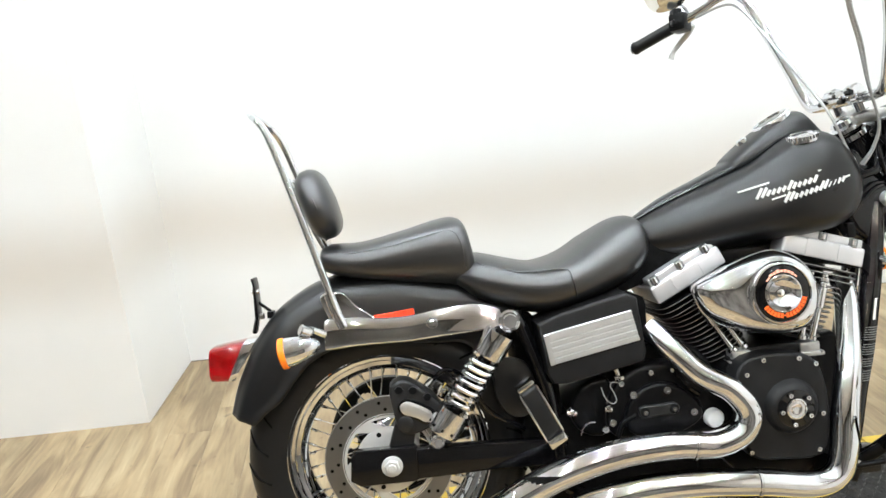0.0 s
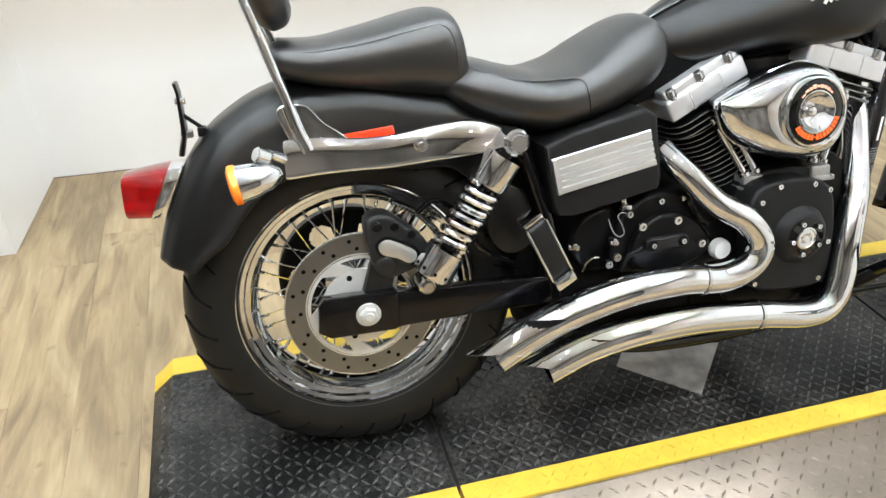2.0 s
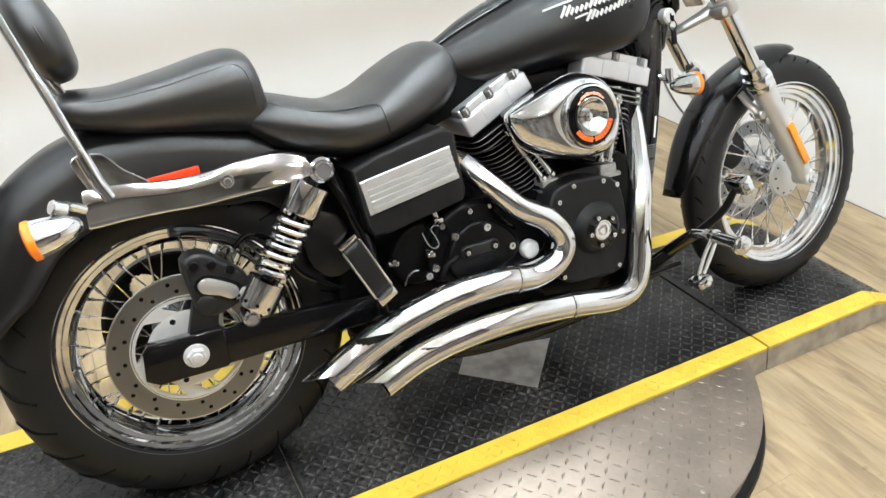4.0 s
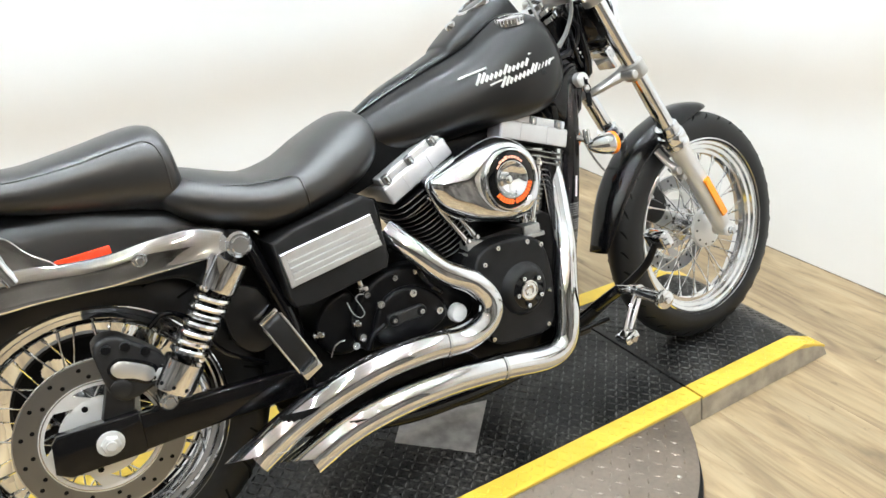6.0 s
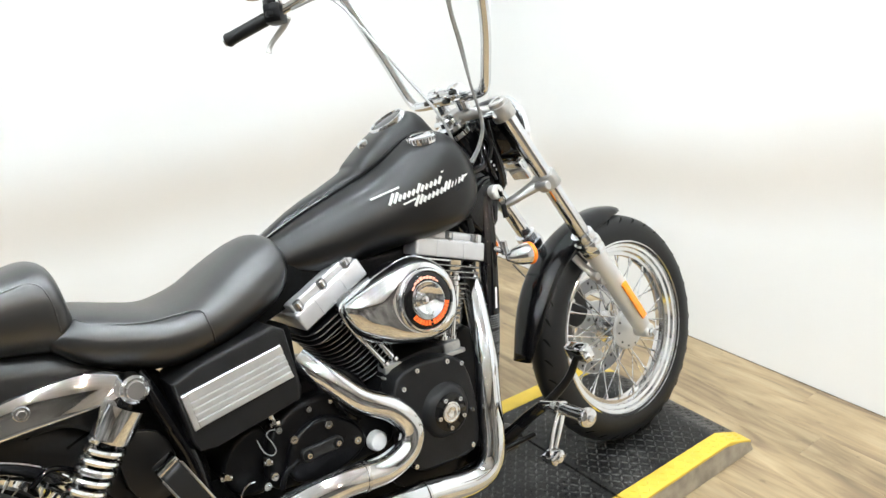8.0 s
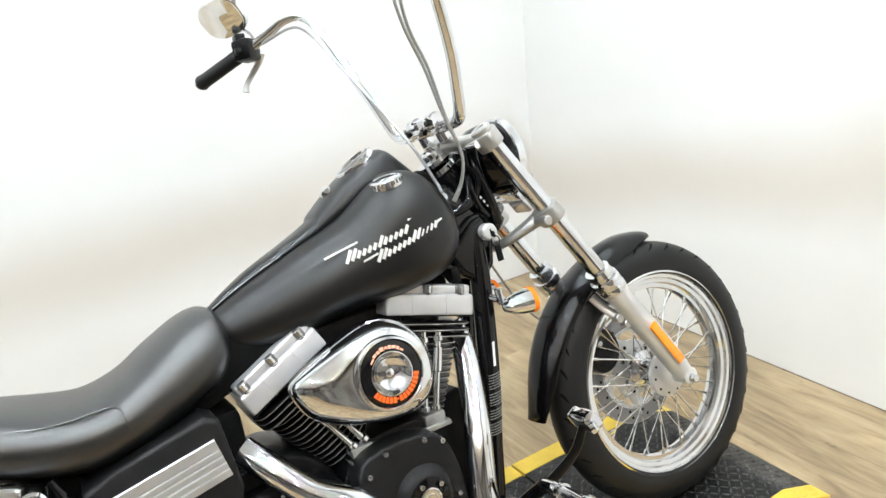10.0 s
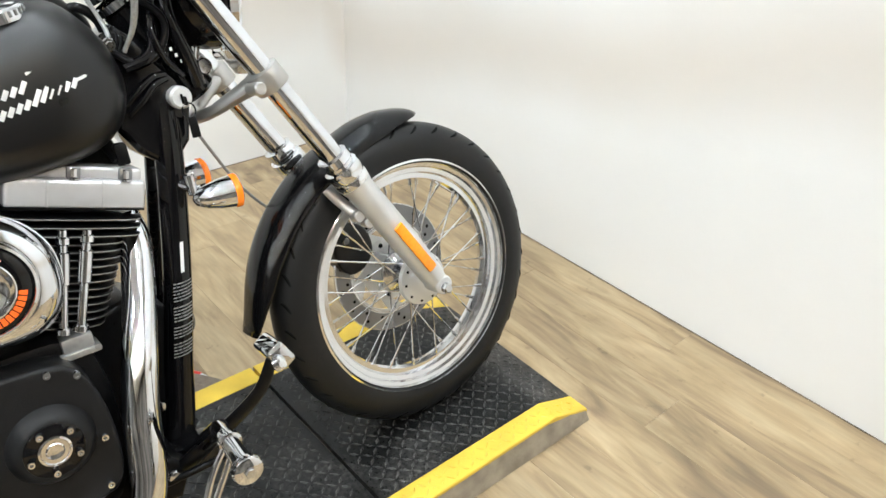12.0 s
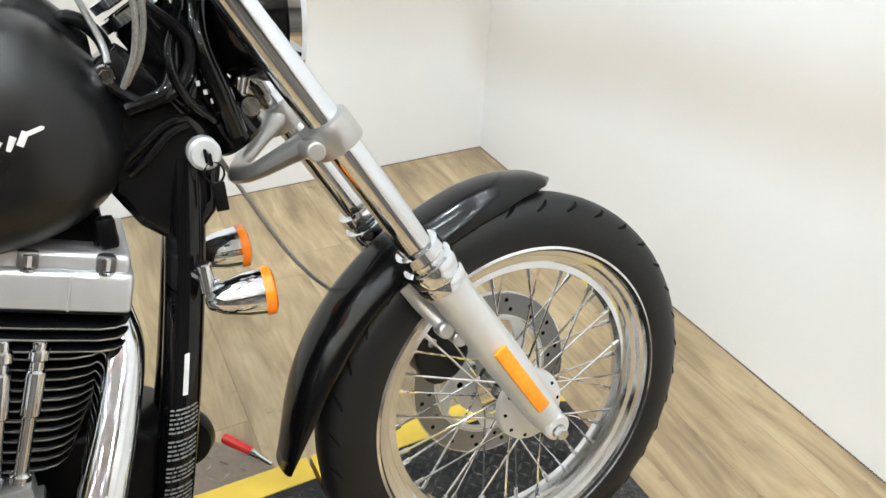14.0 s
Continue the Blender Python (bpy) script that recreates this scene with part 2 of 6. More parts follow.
    nt.links.new(mr4.outputs[0], mm2.inputs[1])
    mm3 = nt.nodes.new("ShaderNodeMath")
    mm3.operation = "MULTIPLY"
    nt.links.new(mm.outputs[0], mm3.inputs[0])
    nt.links.new(mm2.outputs[0], mm3.inputs[1])
    sc = nt.nodes.new("ShaderNodeVectorMath")
    sc.operation = "SCALE"
    nt.links.new(cr.outputs["Color"], sc.inputs[0])
    nt.links.new(mm3.outputs[0], sc.inputs["Scale"])
    nt.links.new(sc.outputs[0], b.inputs["Base Color"])
    b.inputs["Roughness"].default_value = 0.42
    bp = nt.nodes.new("ShaderNodeBump")
    bp.inputs["Strength"].default_value, bp.inputs["Distance"].default_value = 0.25, 0.001
    nt.links.new(n2.outputs["Fac"], bp.inputs["Height"])
    nt.links.new(bp.outputs[0], b.inputs["Normal"])
    return m


OAK = plank_material()
SEAM = mat("plank_joint", (0.255, 0.185, 0.108), 0.7, var=0.3, scale=20)


# ---- shapes ----
def V(*a):
    return Vector(a)


def loft(rings, closed=True, caps=True):
    """A skin over rings of equally many points."""
    bm = bmesh.new()
    rows = [[bm.verts.new(p) for p in ring] for ring in rings]
    n = len(rows[0])
    for a, b in zip(rows, rows[1:]):
        for i in range(n if closed else n - 1):
            j = (i + 1) % n
            bm.faces.new((a[i], a[j], b[j], b[i]))
    if caps and closed:
        bm.faces.new(rows[0][::-1])
        bm.faces.new(rows[-1])
    bmesh.ops.recalc_face_normals(bm, faces=bm.faces[:])
    return bm


def spline(points, steps=6):
    """A smooth line through the points (Catmull-Rom), as vectors."""
    p = [Vector(q) for q in points]
    if len(p) < 3:
        return p
    p = [2 * p[0] - p[1], *p, 2 * p[-1] - p[-2]]
    out = []
    for i in range(1, len(p) - 2):
        for k in range(steps):
            t = k / steps
            a, b, c, d = p[i - 1], p[i], p[i + 1], p[i + 2]
            out.append(0.5 * (2 * b + (c - a) * t + (2 * a - 5 * b + 4 * c - d) * t * t + (3 * b - a - 3 * c + d) * t ** 3))
    out.append(p[-2])
    return out


def sweep(points, radius, seg=14, steps=6, smooth=True, flat=1.0, up=None):
    """A round (or flattened) bar along a line; radius may be a list over the points."""
    line = spline(points, steps) if smooth else [Vector(q) for q in points]
    n = len(line)
    if isinstance(radius, (list, tuple)):
        m = len(radius) - 1
        rad = []
        for i in range(n):
            f = i / (n - 1) * m
            k = min(int(f), m - 1)
            rad.append(radius[k] + (radius[k + 1] - radius[k]) * (f - k))
    else:
        rad = [radius] * n
    tang = [(line[min(i + 1, n - 1)] - line[max(i - 1, 0)]).normalized() for i in range(n)]
    u = Vector(up) if up else (V(0, 1, 0) if abs(tang[0].y) < 0.9 else V(1, 0, 0))
    rings = []
    for p, t, r in zip(line, tang, rad):
        u = (u - t * u.dot(t)).normalized()
        w = t.cross(u)
        rings.append([p + r * (math.cos(a) * u * flat + math.sin(a) * w) for a in (2 * math.pi * k / seg for k in range(seg))])
    return loft(rings)


def lathe(profile, origin=(0, 0, 0), axis=(0, 1, 0), seg=40, caps=False):
    """Turns (radius, height) pairs about an axis."""
    z = Vector(axis).normalized()
    x = z.orthogonal().normalized()
    y = z.cross(x)
    o = Vector(origin)
    rings = [[o + z * h + r * (math.cos(a) * x + math.sin(a) * y) for a in (2 * math.pi * k / seg for k in range(seg))] for r, h in profile]
    return loft(rings, caps=caps)


def rod(a, b, r, r2=None, seg=16, edge=0.0):
    """A round bar from a to b with a small chamfer."""
    a, b = Vector(a), Vector(b)
    r2 = r if r2 is None else r2
    ln = (b - a).length
    e = edge or min(r, r2, ln) * 0.18
    return lathe([(r - e, 0), (r, e), (r2, ln - e), (r2 - e, ln)], a, b - a, seg, True)


def box(center, size, bevel=0.004, rot=None, segments=2):
    bm = bmesh.new()
    bmesh.ops.create_cube(bm, size=1)
    bmesh.ops.scale(bm, vec=size, verts=bm.verts)
    if bevel:
        bmesh.ops.bevel(bm, geom=bm.edges[:], offset=min(bevel, min(size) * 0.45), segments=segments, affect="EDGES", profile=0.6)
    m = Matrix.Translation(center) @ (rot if rot else Matrix.Identity(4))
    bmesh.ops.transform(bm, matrix=m, verts=bm.verts)
    return bm


def prism(outline, y0, y1, bevel=0.004, segments=2):
    """An outline in x and z, drawn out from y0 to y1 with rounded rims."""
    bm = bmesh.new()
    a = [bm.verts.new((x, y0, z)) for x, z in outline]
    b = [bm.verts.new((x, y1, z)) for x, z in outline]
    n = len(a)
    bm.faces.new(a)
    bm.faces.new(b[::-1])
    rim = []
    for i in range(n):
        j = (i + 1) % n
        f = bm.faces.new((a[i], b[i], b[j], a[j]))
        rim += [e for e in f.edges if len({v.co.y for v in e.verts}) == 1]
    bmesh.ops.recalc_face_normals(bm, faces=bm.faces[:])
    if bevel:
        bmesh.ops.bevel(bm, geom=list(set(rim)), offset=bevel, segments=segments, affect="EDGES", profile=0.6)
    return bm


def rounded(points, steps=5):
    """A closed smooth outline through points in x and z."""
    n = len(points)
    out = []
    for i in range(n):
        a, b, c, d = (Vector(points[(i + k) % n]) for k in (-1, 0, 1, 2))
        for k in range(steps):
            t = k / steps
            q = 0.5 * (2 * b + (c - a) * t + (2 * a - 5 * b + 4 * c - d) * t * t + (3 * b - a - 3 * c + d) * t ** 3)
            out.append((q.x, q.y))
    return out


def join(*bms):
    out = bmesh.new()
    for bm in bms:
        me = bpy.data.meshes.new("tmp")
        bm.to_mesh(me)
        bm.free()
        out.from_mesh(me)
        bpy.data.meshes.remove(me)
    return out


def moved(bm, m):
    bmesh.ops.transform(bm, matrix=m, verts=bm.verts)
    return bm


def mesh_of(name, bm, material, sharp=38):
    me = bpy.data.meshes.new(name)
    bm.to_mesh(me)
    bm.free()
    for p in me.polygons:
        p.use_smooth = True
    me.set_sharp_from_angle(angle=radians(sharp))
    me.materials.append(material)
    return me


TRIM_X = (-0.40, -0.20, 0.0, 0.12, 0.27, 0.40, 0.55, 0.70, 0.85, 1.0, 1.2, 1.3, 1.45, 1.63)
TRIM_LOW = (0.0, 0.005, 0.004, 0.008, 0.005, -0.006, -0.012, -0.020, -0.022, -0.028, -0.015, -0.012, -0.008, -0.004)
TRIM_HIGH = (0.002, 0.014, 0.013, 0.014, 0.015, 0.005, -0.001, -0.006, -0.012, -0.013, -0.013, -0.014, -0.012, -0.004)
TRIM_Z = (-0.002, -0.006, -0.008, -0.010, -0.010, -0.010, -0.010, -0.010, -0.010, -0.010, -0.008, -0.007, -0.006, -0.003)
trimming = [False]


def trim(bm):
    """Small last shifts along the motorcycle's length and height that fit it to the camera's view."""
    for v in bm.verts:
        f = min(max((v.co.z - 0.25) / 0.4, 0), 1)
        x = v.co.x
        v.co.y += 0.045 * min(max((v.co.z - 0.45) / 0.55, 0), 1)
        v.co.z += f * float(np.interp(x, TRIM_X, TRIM_Z))
        v.co.x += float((1 - f) * np.interp(x, TRIM_X, TRIM_LOW) + f * np.interp(x, TRIM_X, TRIM_HIGH))
    return bm


def part(name, bm, material, parent, label="", sharp=38):
    if trimming[0]:
        trim(bm)
    ob = new(name, mesh_of(name, bm, material, sharp))
    ob.parent = parent
    if label:
        ob["label"] = label
    return ob


def thing(name, bm, material, label, category="", group="", kind="", sharp=38):
    return tagged(new(name, mesh_of(name, bm, material, sharp)), label, category, group, kind)


# ---- the room ----
BACK_L, BACK_R = V(-0.878, 1.474), V(2.411, 1.601)     # back wall's foot
JOG = V(-0.905, 0.990)                                  # outer corner of the jog
RIGHT = V(2.58, -4.5)                                  # the right wall runs on towards here
LEFT = V(-3.2, 0.95)


def wall(name, a, b, label, height=CEIL, thick=0.12, material=WALL):
    """A wall from a to b, its room side on the line, its thickness to the left of the way."""
    d = (b - a).normalized()
    n = V(-d.y, d.x) * thick
    pts = [a, b, b + n, a + n]
    rings = [[(p.x, p.y, z) for p in pts] for z in (-0.02, height)]
    return thing(name, loft(rings), material, label, "wall", kind="structure")


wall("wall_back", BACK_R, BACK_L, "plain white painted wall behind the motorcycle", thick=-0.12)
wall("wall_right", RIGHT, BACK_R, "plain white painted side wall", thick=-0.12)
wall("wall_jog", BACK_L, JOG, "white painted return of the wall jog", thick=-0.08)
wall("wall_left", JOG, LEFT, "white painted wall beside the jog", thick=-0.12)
# two unseen walls, added to shape the reflections and close the room
wall("wall_far_left", LEFT, V(-3.2, -4.5), "unseen patchy grey wall added to close the room", thick=-0.12, material=FARWALL)
wall("wall_front", V(-3.2, -4.5), RIGHT, "unseen patchy grey wall added opposite the motorcycle", thick=-0.12, material=FARWALL)
GAPMAT = mat("dirty_gap", (0.13, 0.10, 0.075), 0.8, var=0.6, scale=14)
for a, c in ((RIGHT, BACK_R), (BACK_R, BACK_L)):
    d = (c - a).normalized()
    n = V(-d.y, d.x) * 0.004
    thing("trim", loft([[(p.x, p.y, z) for p in (a, c, c + n, a + n)] for z in (-0.01, 0.0015)]), GAPMAT, "dark dirty joint along the foot of the wall", "trim", kind="structure")
thing("ceiling", box((-0.3, -1.4, CEIL + 0.05), (6.2, 6.6, 0.1), 0), CEILING, "pale grey painted ceiling", "ceiling", kind="structure")

# ceiling lights: rows of round spots
spot = tagged(new("ceiling_spot"), "small round ceiling spot with a chrome ring", "ceiling light", "round ceiling spots")
part("ring", lathe([(0.023, 0), (0.040, 0.0), (0.040, 0.02), (0.023, 0.02)], seg=24, axis=(0, 0, 1)), CHROME_WORN, spot)
part("bulb", lathe([(0.001, 0.0), (0.013, 0.003), (0.023, 0.012)], seg=20, axis=(0, 0, 1), caps=True), BULBMAT, spot, "glowing bulb")
spot.matrix_basis = pose(-2.2, 0.85, CEIL - 0.025)
for i in range(1, 32):
    copy_thing(spot, pose(-2.2 + 0.62 * (i % 8), 0.85 - 0.95 * (i // 8), CEIL - 0.025))
# unseen row of warm spots, added to tint the highlights on tank and seat
warm = tagged(new("ceiling_spot"), "unseen warm-white ceiling spot with a chrome ring, added for warm highlights", "ceiling light", "warm ceiling spots")
part("ring", lathe([(0.023, 0), (0.040, 0.0), (0.040, 0.02), (0.023, 0.02)], seg=24, axis=(0, 0, 1)), CHROME_WORN, warm)
part("bulb", lathe([(0.001, 0.0), (0.013, 0.003), (0.023, 0.012)], seg=20, axis=(0, 0, 1), caps=True), WARMBULB, warm, "glowing warm bulb")
warm.matrix_basis = pose(-2.2, -2.95, CEIL - 0.025)
for i in range(1, 8):
    copy_thing(warm, pose(-2.2 + 0.62 * i, -2.95, CEIL - 0.025))


# ---- the lift platform ----
X0, X1, Y0, Y1 = -0.455, 1.95, -0.238, 0.345
RAMP = 0.12


def deck_height(x):
    """The deck falls off towards both ends."""
    if x < X0 + RAMP * 0.4:
        return DECK - 0.045 * (X0 + RAMP * 0.4 - x) / (RAMP * 0.4)
    if x > X1 - RAMP:
        return DECK - 0.045 * (x - X1 + RAMP) / RAMP
    return DECK


platform = tagged(new("lift_platform"), "low black motorcycle lift platform with yellow edge stripes", "lift platform")
platform.matrix_basis = Matrix.Translation((0.75, 0.05, 0)) @ pose(0, 0, 0, 0, 0, 1.3) @ Matrix.Translation((-0.75, -0.05, 0))
SEAMS = [X0, 0.14, 1.368, X1]


def slab(x0, x1, y0, y1, top, low, turn0=0.0, turn1=0.0):
    """A board over the deck's height line; turn: shift of its ends in x per metre of y."""
    xs = [x0 + (x1 - x0) * i / 12 for i in range(13)]
    xs += [x for x in (X0 + RAMP * 0.4, X1 - RAMP) if x0 < x < x1]
    rings = []
    for x in sorted(xs):
        f = (x - x0) / (x1 - x0)
        k = turn0 * (1 - f) + turn1 * f
        z = deck_height(x)
        rings.append([(x + k * y, y, zz) for y, zz in ((y0, z + low), (y0, z + top - 0.002), (y0 + 0.002, z + top), (y1 - 0.002, z + top), (y1, z + top - 0.002), (y1, z + low))])
    return loft(rings)


TURN = [0.0, 0.0, -0.03, 0.0]
for i in range(3):
    a, b = SEAMS[i] + (0.004 if i else 0), SEAMS[i + 1] - (0.004 if i < 2 else 0)
    part("panel", slab(a, b, Y0 + 0.056, Y1 - 0.056, 0.0, -0.03, TURN[i], TURN[i + 1]), DECKPAINT, platform, "black painted diamond-plate panel with scuffs")
    for y0, y1 in ((Y0, Y0 + 0.058), (Y1 - 0.058, Y1)):
        part("edge_stripe", slab(a, b, y0, y1, 0.0012, -0.028, TURN[i], TURN[i + 1]), YELLOW, platform, "yellow painted edge stripe")
part("base", join(box((0.75, 0.035, 0.022), (1.9, 0.5, 0.036), 0.003)), DULLSIDE, platform, "dull steel underframe")
for i in range(3):
    a, b = SEAMS[i] + 0.003, SEAMS[i + 1] - 0.003
    for y in (Y0 + 0.001, Y1 - 0.001):
        rings = []
        for k in range(9):
            x = a + (b - a) * k / 8
            z = deck_height(x) - 0.004
            s = -0.014 if y < 0 else 0.014
            kx = (TURN[i] * (1 - k / 8) + TURN[i + 1] * k / 8) * y
            rings.append([(x + kx, y, z), (x + kx, y + s, 0.001), (x + kx, y + s * 0.2, 0.001), (x + kx, y - s * 0.4, z)])
        part("side_plate", loft(rings), DULLSIDE, platform, "bent steel side plate")


def treads(x0, x1, y0, y1, pitch, size, zoff, name, material, parent, label, keep=None, height=deck_height):
    """Raised lozenges of a diamond-tread sheet, turned this way and that."""
    verts, faces = [], []
    rnd = random.Random(5)
    nx, ny = int((x1 - x0) / pitch), int((y1 - y0) / pitch)
    for i in range(nx):
        for j in range(ny):
            x, y = x0 + (i + 0.5) * pitch, y0 + (j + 0.5) * pitch
            if keep and not keep(x, y):
                continue
            a = radians(45 if (i + j) % 2 else -45)
            l, w, h = size * 0.5, size * 0.17, size * 0.10 * rnd.uniform(0.6, 1.1)
            ca, sa = math.cos(a), math.sin(a)
            z = height(x) + zoff
            b = len(verts)
            for dx, dy, dz in ((-l, 0, -0.0005), (0, -w, -0.0005), (l, 0, -0.0005), (0, w, -0.0005), (-l * 0.45, 0, h), (l * 0.45, 0, h)):
                verts.append((x + ca * dx - sa * dy, y + sa * dx + ca * dy, z + dz))
            faces += [(b, b + 1, b + 5, b + 4), (b + 1, b + 2, b + 5), (b + 2, b + 3, b + 4, b + 5), (b + 3, b, b + 4)]
    me = bpy.data.meshes.new(name)
    me.from_pydata(verts, [], faces)
    me.materials.append(material)
    ob = new(name, me)
    ob.parent = parent
    return tagged(ob, label, kind="stuff")


def off_seams(x, y):
    return all(abs(x - s - 0.5 * (TURN[i + 1]) * y) > 0.022 for i, s in enumerate(SEAMS[1:3])) and X0 + 0.03 < x < X1 - 0.03


treads(X0, X1, Y0 + 0.062, Y1 - 0.062, 0.0205, 0.026, 0.0002, "tread", TREADS, platform, "raised lozenges, worn bare", off_seams)
treads(X0, X1, Y0 + 0.006, Y0 + 0.056, 0.0205, 0.024, 0.0012, "tread", YTREADS, platform, "raised yellow lozenges", off_seams)

# worn bare patch of metal let into the deck
patch = prism([(0.655, 0.110), (0.888, 0.060), (0.749, -0.085), (0.604, 0.050)], DECK - 0.01, DECK + 0.003, 0.001)
moved(patch, Matrix(((1, 0, 0, 0), (0, 0, 1, 0), (0, 1, 0, 0), (0, 0, 0, 1))))
bmesh.ops.recalc_face_normals(patch, faces=patch.faces[:])
part("steel_patch", patch, PATCH, platform, "loose square of bare tread plate")

# ---- turntable disc under the platform ----
CX, CY, CR = 0.768, 0.050, 0.606
turntable = tagged(new("turntable"), "round aluminium diamond-plate turntable under the lift platform", "turntable")
part("top_plate", lathe([(0.002, 0.058), (CR - 0.004, 0.058), (CR, 0.055), (CR, 0.048)], (CX, CY, 0), (0, 0, 1), 96, True), PLATE, turntable, "aluminium diamond plate")
part("rim", lathe([(CR - 0.02, 0.05), (CR - 0.006, 0.05), (CR - 0.006, 0.014), (CR + 0.014, 0.012), (CR + 0.018, 0.001), (CR - 0.02, 0.001)], (CX, CY, 0), (0, 0, 1), 96), BLACK, turntable, "black rubber rim")
part("skirt", lathe([(CR - 0.0055, 0.05), (CR - 0.0035, 0.049), (CR - 0.0035, 0.016), (CR - 0.0055, 0.015)], (CX, CY, 0), (0, 0, 1), 96), DULLSIDE, turntable, "dull steel skirt")
treads(CX - CR, CX + CR, CY - CR, CY + CR, 0.030, 0.027, 0.058, "tread", PLATE, turntable, "raised lozenges of the plate",
       lambda x, y: (x - CX) ** 2 + (y - CY) ** 2 < (CR - 0.03) ** 2, lambda x: 0.0)
for k in range(14):
    a = 2 * math.pi * k / 14
    part("rivet", lathe([(0.0005, 0.0028), (0.004, 0.0022), (0.006, 0)], (CX + (CR - 0.045) * math.cos(a), CY + (CR - 0.045) * math.sin(a), 0.0582), (0, 0, 1), 10, True), DULLSIDE, turntable)

# ---- floor clutter behind the platform ----
# small red-handled tool, simplified to a barrel and a metal tip
marker = tagged(new("marker_pen"), "red-handled tool with a metal tip lying on the wooden floor", "pen")
part("barrel", rod((-0.045, 0, 0), (0.03, 0, 0), 0.011), REDPLASTIC, marker)
part("cap", join(rod((0.03, 0, 0), (0.05, 0, 0), 0.009, 0.006), rod((0.05, 0, 0), (0.085, 0, -0.004), 0.005, 0.004)), CHROME_WORN, marker, "pale metal tip")
marker.matrix_basis = pose(1.240, 0.490, 0.0115, 0, 0, -55)


# ---- the motorcycle ----
# built in its own frame: x ahead, y to its left, z up from the rear tyre's contact
bike = tagged(new("motorcycle"), "matt black cruiser motorcycle with chrome engine parts, leaning on its stand", "motorcycle")
bike.matrix_basis = pose(0, 0, DECK, -LEAN, 0, 0)
RAX, FAX = V(0, 0, 0.322), V(1.63, 0, 0.331)
RAKE = radians(29.4)
HEADAXIS = V(-math.sin(RAKE), 0, math.cos(RAKE))
HEAD = V(1.205, 0, 0.95)
STEER = Matrix.Translation(HEAD) @ Matrix.Rotation(radians(2.0), 4, HEADAXIS) @ Matrix.Translation(-HEAD)


def steered(name, bm, material, parent, label="", sharp=38):
    return part(name, moved(bm, STEER), material, parent, label, sharp)


